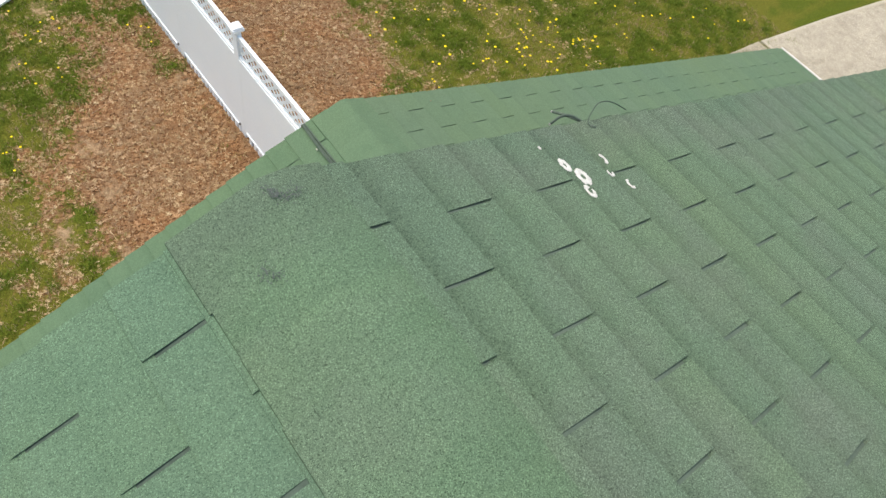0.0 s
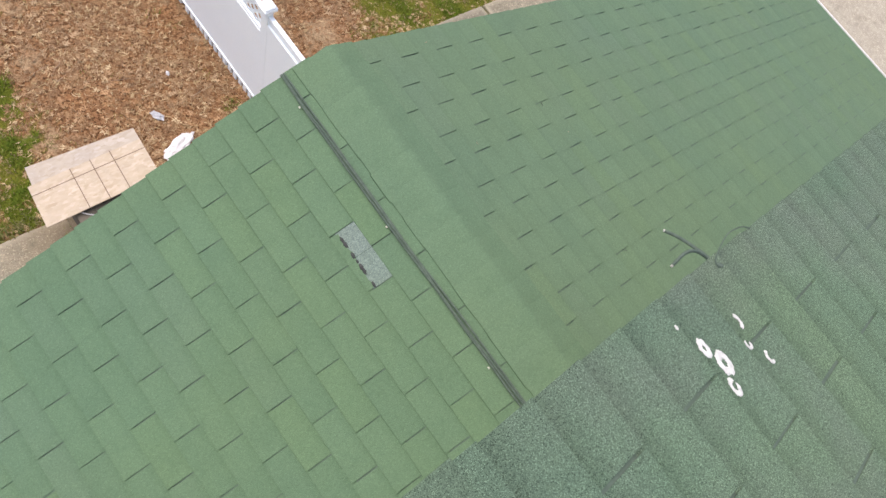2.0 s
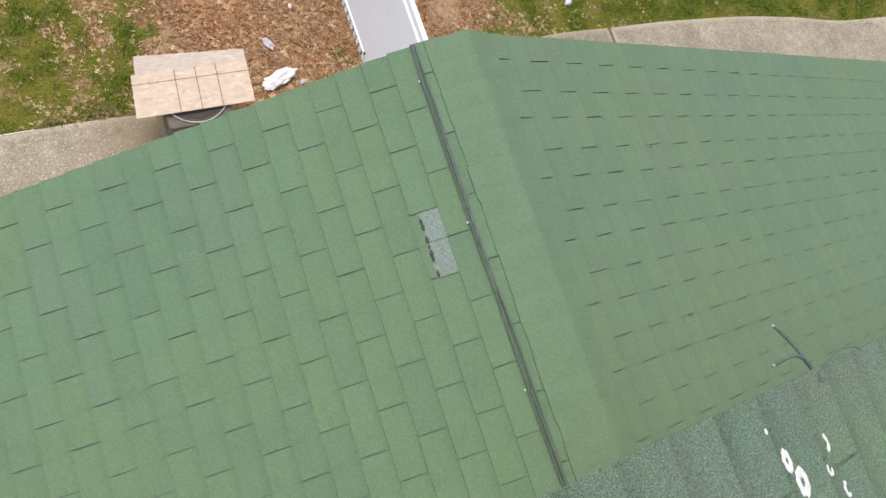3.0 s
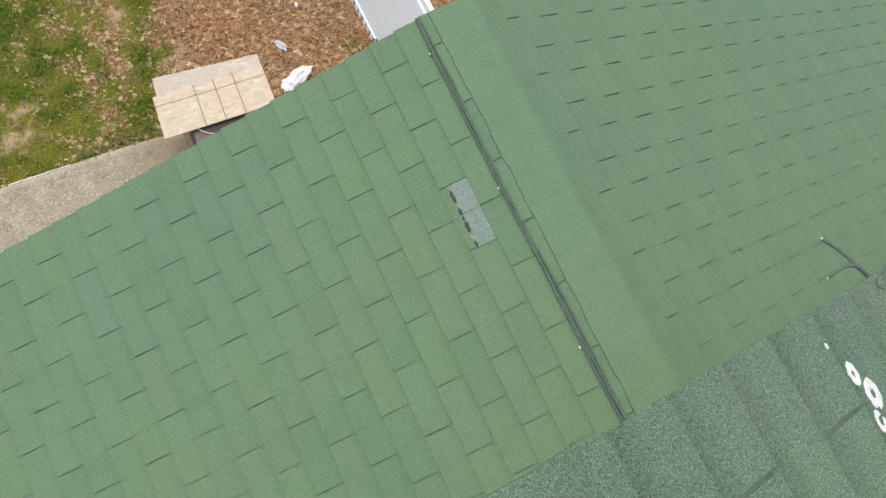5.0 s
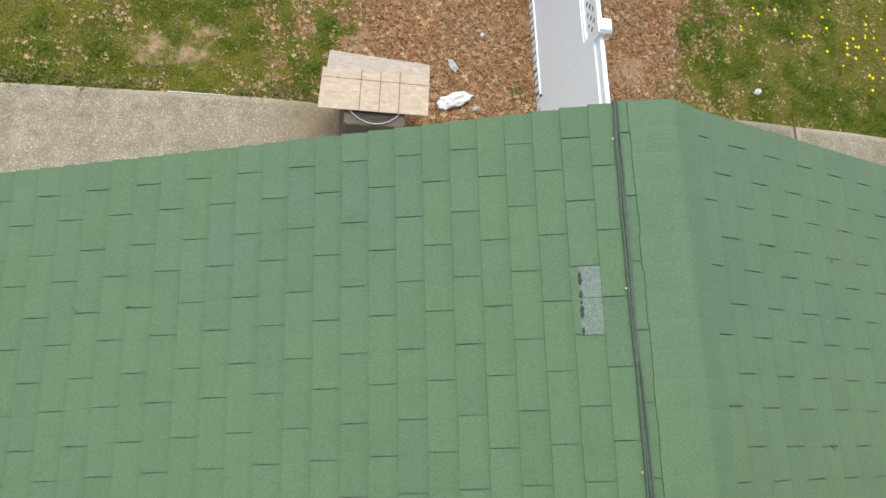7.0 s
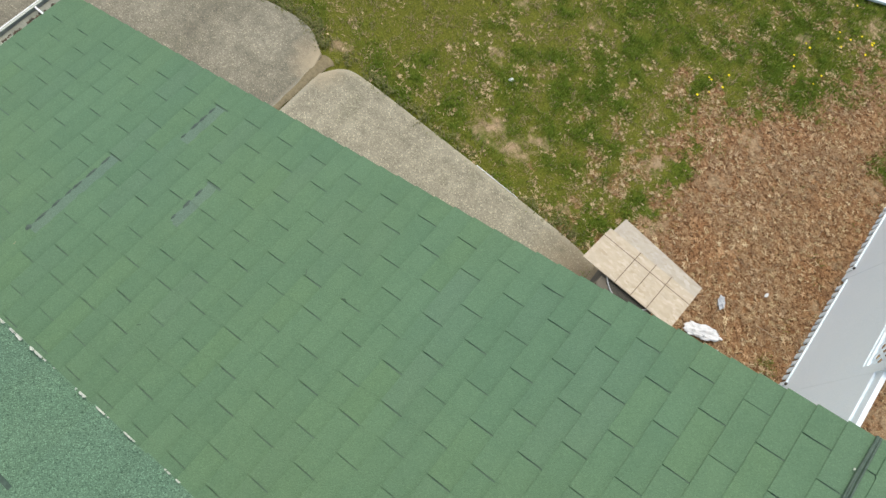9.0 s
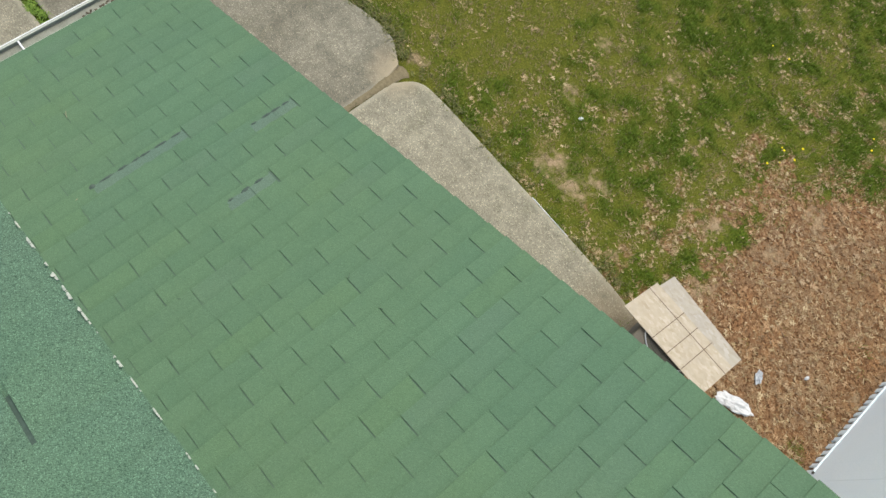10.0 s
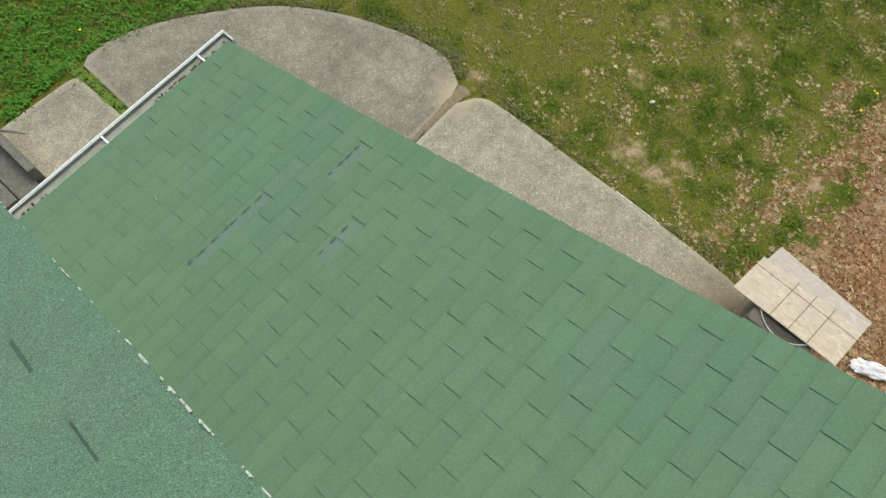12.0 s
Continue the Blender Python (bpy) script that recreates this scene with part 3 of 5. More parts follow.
slab("pavement_walk", [(-0.95, 0.6), (-0.95, 3.2)] + curved([(-0.98, 3.70), (-1.2, 3.88), (-1.6, 3.95), (-2.5, 3.96), (-4.0, 3.94), (-5.0, 3.92), (-5.36, 3.84), (-5.56, 3.55)], 4) + [(-5.53, 0.6)],
     M_CONC, "worn tan exposed-aggregate concrete walk beside the house")
slab("pavement_patio", [(-5.60, 0.6), (-5.62, 3.45)] + curved([(-5.72, 3.80), (-6.1, 4.0), (-6.62, 3.96), (-7.37, 3.72), (-8.1, 3.35), (-8.72, 2.85), (-9.36, 2.05), (-9.66, 1.54), (-9.82, 1.17), (-9.86, 0.75)], 4) + [(-9.78, 0.61), (-8.9, 0.595), (-7.0, 0.58)],
     M_PATIO, "rounded grey-tan exposed-aggregate concrete patio slab")
slab("pavement_apron", [(-7.0, 0.455), (-8.9, 0.465)] + curved([(-9.66, 0.45), (-9.74, 0.32), (-9.80, -0.3), (-9.83, -0.8), (-9.83, -1.4)], 4) + [(-9.8, -5.0), (-5.4, -5.0), (-5.4, 0.45)],
     M_CONC, "tan concrete slab behind a grassy joint")
slab("pavement_driveway", [(3.4, 0.6), (3.4, 3.7)] + curved([(3.7, 4.05), (4.4, 4.13), (5.0, 4.12), (5.46, 4.09)], 4) + [(5.50, 0.6)],
     M_PATIO, "worn concrete path beside the house")
slab("pavement_side_path", [(5.53, 0.6)] + curved([(5.50, 4.09), (6.4, 4.06), (7.2, 4.0), (7.9, 3.94), (8.5, 3.86), (9.2, 3.74), (10.1, 3.55), (11.24, 3.47)], 4) + [(11.2, 0.6)],
     M_CONC, "worn concrete path leading to the driveway")
slab("pavement_drive", [(11.26, 0.55)] + curved([(11.31, 3.46), (12.0, 3.38), (12.9, 3.28), (13.4, 3.22), (14.3, 3.09), (16.0, 2.85)], 4) + [(34, 2.5), (34, -16), (5.5, -16), (5.5, 0.55)],
     M_DRIVE, "wide pale concrete driveway")

# ---- house walls ----
GABLE_Y, BACK_Y = 0.85, -7.0


def walls():
    t_ = 0.2
    box("wall_west", (-5.2, -6.8, -0.1), (-5.2 + t_, GABLE_Y - t_, 4.05), M_WALL)
    box("wall_east", (5.2 - t_, -6.8, -0.1), (5.2, GABLE_Y - t_, 4.05), M_WALL)
    bm = bmesh.new()
    out = [(-5.2, -0.1), (5.2, -0.1), (5.2, 4.02), (0, 5.70), (-5.2, 4.02)]
    lo = [bm.verts.new((x, GABLE_Y, z)) for x, z in out]
    hi = [bm.verts.new((x, GABLE_Y - t_, z)) for x, z in out]
    bm.faces.new(lo[::-1])
    bm.faces.new(hi)
    for i in range(5):
        j = (i + 1) % 5
        bm.faces.new((lo[i], lo[j], hi[j], hi[i]))
    bmesh.ops.recalc_face_normals(bm, faces=bm.faces)
    part("wall_north", bm, M_WALL)
    bm = bmesh.new()
    x0, x1 = TOP_X - 4.0, TOP_X + 4.0
    out = [(x0, 3.2), (x1, 3.2), (x1, 6.30), (TOP_X, 7.62), (x0, 6.30)]
    lo = [bm.verts.new((x, -1.100, z)) for x, z in out]
    hi = [bm.verts.new((x, -1.300, z)) for x, z in out]
    bm.faces.new(lo[::-1])
    bm.faces.new(hi)
    for i in range(5):
        j = (i + 1) % 5
        bm.faces.new((lo[i], lo[j], hi[j], hi[i]))
    bmesh.ops.recalc_face_normals(bm, faces=bm.faces)
    part("wall_upper_gable", bm, M_WALL)
    box("wall_upper_west", (x0, -6.8, 3.2), (x0 + t_, -1.300, 6.28), M_WALL)
    box("wall_upper_east", (x1 - t_, -6.8, 3.2), (x1, -1.300, 6.28), M_WALL)
    box("wall_south", (-5.4, -7.0, -0.1), (5.2, -6.8, 6.2), M_WALL)
    for o in scene.objects:
        if o.name.startswith("wall_"):
            tagged(o, "pale painted house wall under the eaves", "wall", kind="structure")


walls()

# ---- roofs ----
rnd = random.Random(5)
LW_SKEW, LW_BOW, LE_SKEW, U_SKEW = -0.0555, 0.0022, -0.008, -0.026
deck_lw = roof_deck("roof_lower_west", F_LW, -6.8, 1.3115, 0.075, 5.79, LW_SKEW, "green three-tab asphalt shingle slope with torn tabs", bow=LW_BOW)
deck_le = roof_deck("roof_lower_east", F_LE, -6.8, 1.282, -0.112, 5.85, LE_SKEW, "green three-tab asphalt shingle slope in a lighter tone")
deck_uw = roof_deck("roof_upper_west", F_UW, -6.9, -0.435, 0.0, 4.45, U_SKEW, "weathered green shingle slope with worn edge", M_BASE_UW)
deck_ue = roof_deck("roof_upper_east", F_UE, -6.9, -0.435, 0.0, 4.45, U_SKEW, "weathered green shingle slope with white caulk blobs", M_BASE_UP)
# missing tabs: (course, middle)
TORN = [(1, 0.4), (29, 0.8), (31, 0.2), (31, -0.1), (26, 0.4)]
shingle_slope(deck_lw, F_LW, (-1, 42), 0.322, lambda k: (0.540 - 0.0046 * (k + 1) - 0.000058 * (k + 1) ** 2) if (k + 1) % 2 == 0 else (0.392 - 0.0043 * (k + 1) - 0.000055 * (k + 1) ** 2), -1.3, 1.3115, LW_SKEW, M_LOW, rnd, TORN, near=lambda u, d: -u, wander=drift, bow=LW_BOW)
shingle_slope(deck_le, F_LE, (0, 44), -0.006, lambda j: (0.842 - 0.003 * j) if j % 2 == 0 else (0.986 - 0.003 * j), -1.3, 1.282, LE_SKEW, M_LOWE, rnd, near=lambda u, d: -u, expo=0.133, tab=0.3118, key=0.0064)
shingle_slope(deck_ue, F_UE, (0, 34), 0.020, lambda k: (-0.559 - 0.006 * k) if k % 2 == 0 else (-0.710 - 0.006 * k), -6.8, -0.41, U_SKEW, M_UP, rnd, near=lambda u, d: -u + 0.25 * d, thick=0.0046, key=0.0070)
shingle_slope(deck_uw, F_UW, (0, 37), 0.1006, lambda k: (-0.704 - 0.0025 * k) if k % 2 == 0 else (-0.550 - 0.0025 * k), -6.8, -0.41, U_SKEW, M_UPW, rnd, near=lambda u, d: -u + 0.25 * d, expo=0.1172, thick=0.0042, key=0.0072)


def low_profile():
    w = on(F_LW, 0, 0.268, 0.010)
    w2 = on(F_LW, 0, 0.15, 0.011)
    e = on(F_LE, 0, 0.035, 0.0085)
    e2 = on(F_LE, 0, -0.06, 0.011)
    return [(w.x, w.z), (w2.x, w2.z), (-0.105, RIDGE_Z - 0.0225), (-0.072, RIDGE_Z - 0.0150), (-0.045, RIDGE_Z - 0.0190), (e2.x, e2.z), (e.x, e.z)]


def top_profile():
    w = on(F_UW, 0, 0.205, 0.010)
    e = on(F_UE, 0, 0.100, 0.010)
    return [(w.x, w.z), (TOP_X - 0.09, TOP_Z - 0.016), (TOP_X - 0.03, TOP_Z + 0.006), (TOP_X + 0.03, TOP_Z + 0.002), (e.x, e.z)]


ridge_cap(deck_lw, F_LW, low_profile(), -1.0, 1.298, 0.127, M_CAP, rnd)
ridge_cap(deck_ue, F_UE, top_profile(), -6.6, -0.395, 0.127, M_UPCAP, rnd)

# ---- fence ----
FENCE_X0, FENCE_TURN = 1.575, -0.012
POST_Y = [2.16, 4.12, 6.09, 8.06, 10.03, 12.00, 13.97]


def fence_x(y):
    return FENCE_X0 + FENCE_TURN * (y - 4.2)


def fence():
    f = empty("fence", "white vinyl privacy fence with a lattice top", "fence", (fence_x(POST_Y[0]), POST_Y[0], 0))
    inv = Matrix.Translation(f.location).inverted()

    def put(ob):
        ob.parent = f
        ob.matrix_parent_inverse = inv
        return ob
    for y in POST_Y:
        x = fence_x(y)
        p_ = put(box("post", (x - 0.0372, y - 0.063, -0.1), (x + 0.0372, y + 0.063, 2.05), M_VINYL, bevel=0.001))
        bm = bmesh.new()
        add_box(bm, (x - 0.082, y - 0.082, 2.03), (x + 0.082, y + 0.082, 2.07), bevel=0.006)
        add_box(bm, (x - 0.070, y - 0.070, 2.07), (x + 0.070, y + 0.070, 2.1), bevel=0.008)
        top = [v for v in bm.verts if v.co.z > 2.095]
        for v in top:
            v.co.x, v.co.y = x + (v.co.x - x) * 0.9, y + (v.co.y - y) * 0.9
        put(box("bracket", (x - 0.060, y + 0.066, 0.150), (x - 0.038, y + 0.096, 0.185), M_ACBODY, label="dark rail bracket", bevel=0.003))
        cap_ = part("post_cap", bm, M_VINYL)
        cap_.parent = p_
        cap_.matrix_parent_inverse = (Matrix.Translation(f.location) @ inv).inverted()
    for i, (a, b_) in enumerate(zip(POST_Y, POST_Y[1:])):
        xa, ya, yb = fence_x((a + b_) / 2), a + 0.063, b_ - 0.063
        solid = i == 0
        bay = Matrix.Translation((xa, (a + b_) / 2, 0)) @ pose(0, 0, 0, 0, 0, math.degrees(-FENCE_TURN)) @ Matrix.Translation((-xa, -(a + b_) / 2, 0))
        high = 1.83 if solid else 1.57

        def put_bay(ob, m=bay):
            ob.data.transform(m)
            return put(ob)
        # tongue and groove pickets, feet a little uneven
        n = 10
        w = (yb - ya) / n
        for k in range(n):
            put_bay(box("picket", (xa - 0.0362, ya + k * w + 0.0002, 0.125), (xa + 0.0362, ya + (k + 1) * w - 0.0002, high), M_VINYL))
        bm = bmesh.new()
        add_box(bm, (xa - 0.052, ya + 0.05, 0.118), (xa + 0.052, yb - 0.05, 0.150), bevel=0.004)
        put_bay(part("bottom_rail", bm, M_VINYL))
        r = random.Random(i)
        y = ya + 0.012
        while y + 0.10 < yb:
            y2 = y + r.uniform(0.062, 0.075)
            put_bay(box("picket_foot", (xa - 0.046 + r.uniform(-0.003, 0.003), y, -0.03), (xa - 0.026, y2, 0.116), M_VINYL, bevel=0.002))
            y = y2 + r.uniform(0.045, 0.056)
        bm = bmesh.new()
        add_box(bm, (xa - 0.026, ya, 1.89), (xa + 0.026, yb, 1.97), bevel=0.006)
        put_bay(part("top_rail", bm, M_VINYL))
        if solid:
            bm = bmesh.new()
            add_box(bm, (xa - 0.026, ya, 1.77), (xa + 0.026, yb, 1.81), bevel=0.005)
            put_bay(part("middle_rail", bm, M_VINYL))
            bm = bmesh.new()
            add_box(bm, (xa - 0.012, ya, 1.81), (xa + 0.012, yb, 1.9))
            put_bay(part("panel", bm, M_VINYL))
        else:
            bm = bmesh.new()
            add_box(bm, (xa - 0.026, ya, 1.55), (xa + 0.026, yb, 1.61), bevel=0.006)
            put_bay(part("middle_rail", bm, M_VINYL))
            # crossed lattice strips
            z0, z1 = 1.60, 1.905
            for lean in (1, -1):
                bm = bmesh.new()
                step = 0.145
                y0 = ya - (z1 - z0)
                while y0 < yb:
                    pts = []
                    for z in (z0, z1):
                        y = y0 + (z - z0) if lean > 0 else y0 + (z1 - z)
                        pts.append((y, z))
                    (y1, za), (y2, zb) = pts
                    # clip to the bay
                    def at(yy):
                        return za + (yy - y1) * (zb - za) / (y2 - y1)
                    if y1 < ya:
                        y1, za = ya, at(ya) if y2 != y1 else za
                    if y1 > yb:
                        za, y1 = at(yb), yb
                    if y2 > yb:
                        zb, y2 = at(yb), yb
                    if y2 < ya:
                        zb, y2 = at(ya), ya
                    if abs(y2 - y1) > 0.02:
                        h = 0.030
                        x1, x2 = (xa - 0.006, xa - 0.001) if lean > 0 else (xa + 0.001, xa + 0.006)
                        c = [bm.verts.new((x, y, z)) for x in (x1, x2) for y, z in ((y1, za - h), (y1, za + h), (y2, zb + h), (y2, zb - h))]
                        for q in ((0, 1, 2, 3), (7, 6, 5, 4), (0, 4, 5, 1), (1, 5, 6, 2), (2, 6, 7, 3), (3, 7, 4, 0)):
                            bm.faces.new([c[j] for j in q])
                    y0 += step
                bmesh.ops.recalc_face_normals(bm, faces=bm.faces)
                put_bay(part("lattice", bm, M_VINYL))
    return f


fence()

# ---- board on the cooling unit ----
AC_AT = (-0.77, 3.72)


def cooling_unit():
    x, y = AC_AT
    u = empty("air_conditioner", "dark grey outdoor cooling unit half hidden under a board", "air conditioner", (x, y, 0.025))
    inv = Matrix.Translation(u.location).inverted()

    def put(ob):
        ob.parent = u
        ob.matrix_parent_inverse = inv
        return ob
    put(box("base_pad", (x - 0.42, y - 0.40, 0.025), (x + 0.42, y + 0.40, 0.075), M_CONC, label="concrete pad", bevel=0.01))
    # square casing with louvre ribs all round
    bm = bmesh.new()
    rows = [(0.33, 0.075)]
    for k in range(15):
        z = 0.11 + 0.042 * k
        rows += [(0.352, z), (0.362, z + 0.008), (0.352, z + 0.018)]
    rows += [(0.360, 0.755), (0.354, 0.772), (0.340, 0.775)]
    rings = [[bm.verts.new((x + sx * (q - cx), y + sy * (q + 0.02 - cy), z)) for sx, sy, cx, cy in ((1, 1, 0.0, 0.03), (1, 1, 0.03, 0.0), (-1, 1, 0.03, 0.0), (-1, 1, 0.0, 0.03), (-1, -1, 0.0, 0.03), (-1, -1, 0.03, 0.0), (1, -1, 0.03, 0.0), (1, -1, 0.0, 0.03))] for q, z in rows]
    for p, q in zip(rings, rings[1:]):
        for k in range(8):
            bm.faces.new((p[k], p[(k + 1) % 8], q[(k + 1) % 8], q[k]))
    bm.faces.new(rings[-1])
    bmesh.ops.recalc_face_normals(bm, faces=bm.faces)
    put(part("body", bm, M_ACTOP))
    # solid disc on the closed top; its dark colour paints the opening's shade
    bm = bmesh.new()
    prism(bm, [(x + 0.352 * math.cos(2 * math.pi * k / 48), y + 0.352 * math.sin(2 * math.pi * k / 48)) for k in range(48)], 0.770, 0.781)
    put(part("fan_well", bm, M_FAN_SHADE, None, "dark disc in place of the fan opening's shade"))
    bm = bmesh.new()
    tube(bm, [(x + 0.36 * math.cos(a), y + 0.36 * math.sin(a), 0.790) for a in [2 * math.pi * k / 64 for k in range(65)]], 0.008, 8)
    put(part("rim", bm, M_ACRING, None, "pale grey rim"))
    bm = bmesh.new()
    for q in (0.30, 0.24, 0.18, 0.12, 0.06):
        tube(bm, [(x + q * math.cos(a), y + q * math.sin(a), 0.793) for a in [2 * math.pi * k / 48 for k in range(49)]], 0.003, 6)
    for k in range(12):
        a = math.pi * k / 6
        tube(bm, [(x + 0.05 * math.cos(a), y + 0.05 * math.sin(a), 0.793), (x + 0.35 * math.cos(a), y + 0.35 * math.sin(a), 0.793)], 0.003, 5)
    put(part("fan_guard", bm, M_ACBODY, None, "dark round wire guard"))


cooling_unit()


def strand_board():
    """A sheet with a notched corner and saw lines drawn on it, lying on the cooling unit."""
    a, b_, c, d = (-1.355, 4.245), (-0.112, 4.150), (-0.150, 3.490), (-1.430, 3.505)

    def lerp(s, t_):
        return tuple((1 - t_) * ((1 - s) * p + s * q) + t_ * ((1 - s) * r + s * w) for p, q, r, w in zip(a, b_, d, c))
    bm = bmesh.new()
    prism(bm, [lerp(0.0, 1.0), lerp(1.0, 1.0), lerp(1.0, 0.235), lerp(0.034, 0.305), lerp(0.0, 0.31)], 0.812, 0.826)
    bmesh.ops.recalc_face_normals(bm, faces=bm.faces)
    board = tagged(part("strand_board", bm, M_OSB), "pale strand board sheet with pencilled lines", "board")
    bm = bmesh.new()
    prism(bm, [lerp(0.036, 0.310), lerp(1.0, 0.240), lerp(1.0, 0.0), lerp(0.045, 0.0)], 0.808, 0.8225)
    bmesh.ops.recalc_face_normals(bm, faces=bm.faces)
    part("upper_strip", bm, M_OSB_GREY, board, "greyed weathered strip")
    for (s0, t0), (s1, t1) in (((0.0, 0.47), (1.0, 0.42)), ((0.36, 0.28), (0.365, 1.0)), ((0.54, 0.26), (0.545, 1.0)), ((0.72, 0.24), (0.725, 1.0))):
        p, q = Vector((*lerp(s0, t0), 0.8268)), Vector((*lerp(s1, t1), 0.8268))
        side = (q - p).cross(Vector((0, 0, 1))).normalized() * 0.0045
        raw("saw_line", [p - side, q - side, q + side, p + side], [(0, 1, 2, 3)], M_LINE, board)


strand_board()


# ---- gutters ----
def gutter(name, F, y0, y1, d_in, label, hangers, wd=0.118):
    """A box gutter hung at the eave, open above, dirty inside."""
    sg = -1 if F[0][1] < 0 else 1
    e = on(F, 0, d_in)
    x, z = e.x, e.z
    g = empty(name, label, "gutter", (x, (y0 + y1) / 2, z))
    inv = Matrix.Translation(g.location).inverted()

    def put(ob):
        ob.parent = g
        ob.matrix_parent_inverse = inv
        return ob
    prof = [(0.0, -0.02), (0.0, -0.12), (0.72 * wd, -0.12), (0.85 * wd, -0.07), (wd - 0.004, -0.035), (wd - 0.004, -0.006), (wd - 0.016, -0.006), (wd - 0.016, 0.0), (wd + 0.006, 0.0), (wd + 0.006, -0.035), (0.92 * wd, -0.075), (0.77 * wd, -0.126), (-0.005, -0.126), (-0.005, -0.02)]
    bm = bmesh.new()
    a = [bm.verts.new((x + sg * p, y0, z + q)) for p, q in prof]
    b_ = [bm.verts.new((x + sg * p, y1, z + q)) for p, q in prof]
    for i in range(len(prof)):
        j = (i + 1) % len(prof)
        bm.faces.new((a[i], a[j], b_[j], b_[i]))
    add_box(bm, (min(x, x + sg * wd), y1 - 0.003, z - 0.12), (max(x, x + sg * (wd + 0.004)), y1 + 0.012, z + 0.001))
    bmesh.ops.recalc_face_normals(bm, faces=bm.faces)
    put(part("trough", bm, M_INSIDE, None, "stained metal trough"))
    put(box("lip", (min(x + sg * (wd + 0.009 - min(0.009, 0.2 * wd)), x + sg * (wd + 0.009)), y0, z - 0.036), (max(x + sg * (wd + 0.009 - min(0.009, 0.2 * wd)), x + sg * (wd + 0.009)), y1 + 0.013, z + 0.004), M_METAL, label="white front lip", bevel=0.003))
    bm = bmesh.new()
    n = 60
    vs = []
    for i in range(n + 1):
        y = y0 + (y1 - 0.01 - y0) * i / n
        h = 0.010 + 0.012 * abs(noise.noise(Vector((y * 3, 1, x)))) + 0.03 * max(0, noise.noise(Vector((y * 1.3, 7, x))))
        vs.append([bm.verts.new((x + sg * p, y, z - 0.042 + hh)) for p, hh in ((0.003, h + 0.01), (0.42 * wd, h), (0.86 * wd, h * 0.6))])
    for p, q in zip(vs, vs[1:]):
        for k in range(2):
            bm.faces.new((p[k], p[k + 1], q[k + 1], q[k]))
    put(part("silt", bm, M_GUTTER, None, "grey-brown silt"))
    r = random.Random(int(wd * 1000))
    bm = bmesh.new()
    for _ in range(90):
        y = r.choice((0.62, 0.78, -0.9)) + r.gauss(0, 0.16)
        if not y0 < y < y1 - 0.05:
            continue
        q = r.uniform(0.004, 0.42 * wd)
        m = Matrix.Translation((x + sg * q, y, z - 0.020 + r.uniform(0, 0.012))) @ Euler((r.uniform(-0.5, 0.5), r.uniform(-0.5, 0.5), r.uniform(0, 6.3))).to_matrix().to_4x4()
        add_box(bm, (-r.uniform(0.006, 0.02), -r.uniform(0.004, 0.010), -0.002), (r.uniform(0.006, 0.02), r.uniform(0.004, 0.010), 0.003), m)
    tagged(put(part("debris", bm, M_DEBRIS, None, "rotting brown leaf debris")), kind="stuff")
    for y in hangers:
        put(box("hanger", (min(x - sg * 0.07, x + sg * wd), y - 0.006, z - 0.006), (max(x - sg * 0.07, x + sg * wd), y + 0.006, z - 0.001), M_METAL))
    return g


gutter("gutter", F_LW, -6.6, 1.092, 5.845, "white metal gutter holding silt along the eave", [0.83, -0.08, -1.0, -1.9])
gutter("gutter", F_LE, -6.6, 1.225, 5.885, "white metal gutter along the driveway eave", [0.7, -0.3], 0.040)


def starter_strip(deck, F, d, rim, skew, bow=0.0):
    """Shingle layer lapping over the gutter; its reach is set to fit the camera's view."""
    sg = 1 if F[1][0] > 0 else -1
    vs = []
    for dd, z in ((5.760, 0.0012), (d - 0.007, 0.0056), (d, 0.0040), (d, -0.002)):
        for u in (-6.6, rim + (skew + bow * dd) * dd):
            vs.append((sg * u, dd, z))
    ob = raw("starter_strip", vs, [(0, 1, 3, 2), (2, 3, 5, 4), (4, 5, 7, 6)], M_LOW, deck)
    lapped(ob.data, [1.0] * len(vs))


starter_strip(deck_lw, F_LW, 5.872, 1.3115, LW_SKEW, LW_BOW)
starter_strip(deck_le, F_LE, 5.920, 1.282, LE_SKEW)


# white paint flakes left along the upper rake
def flake(d, length, width, seed):
    """A jagged scrap of old paint, thin, bent over the rim."""
    bm = bmesh.new()
    n = max(6, int(length / 0.0016))
    rows, whole = [], []
    for i in range(n + 1):
        s = i / n
        dd = d + (s - 0.5) * length
        rim_ = -0.41 + U_SKEW * dd + 0.0120
        ragged = 0.5 + 0.9 * noise.noise(Vector((dd * 140, seed, 0))) + 0.5 * noise.noise(Vector((dd * 420, seed, 3)))
        w = width * max(0.05, ragged * min(1.0, 5 * s + 0.2, 5 * (1 - s) + 0.2))
        whole.append(ragged > 0.30)
        rows.append([bm.verts.new(on(F_UW, rim_ - w, dd, 0.0068)), bm.verts.new(on(F_UW, rim_ + 0.0012, dd, 0.0066)), bm.verts.new(on(F_UW, rim_ + 0.0012, dd, 0.003))])
    for p, q, fast_ in zip(rows, rows[1:], whole):
        for k in range(2 if fast_ or p is rows[n // 2] else 0):
            bm.faces.new((p[k], p[k + 1], q[k + 1], q[k]))
    bmesh.ops.delete(bm, geom=[v for v in bm.verts if not v.link_faces], context="VERTS")
    bmesh.ops.recalc_face_normals(bm, faces=bm.faces)
    return tagged(part("paint_flake", bm, M_FLAKE), "chipped white paint flake on the roof rim", "paint flake", "paint flakes on the upper rake")


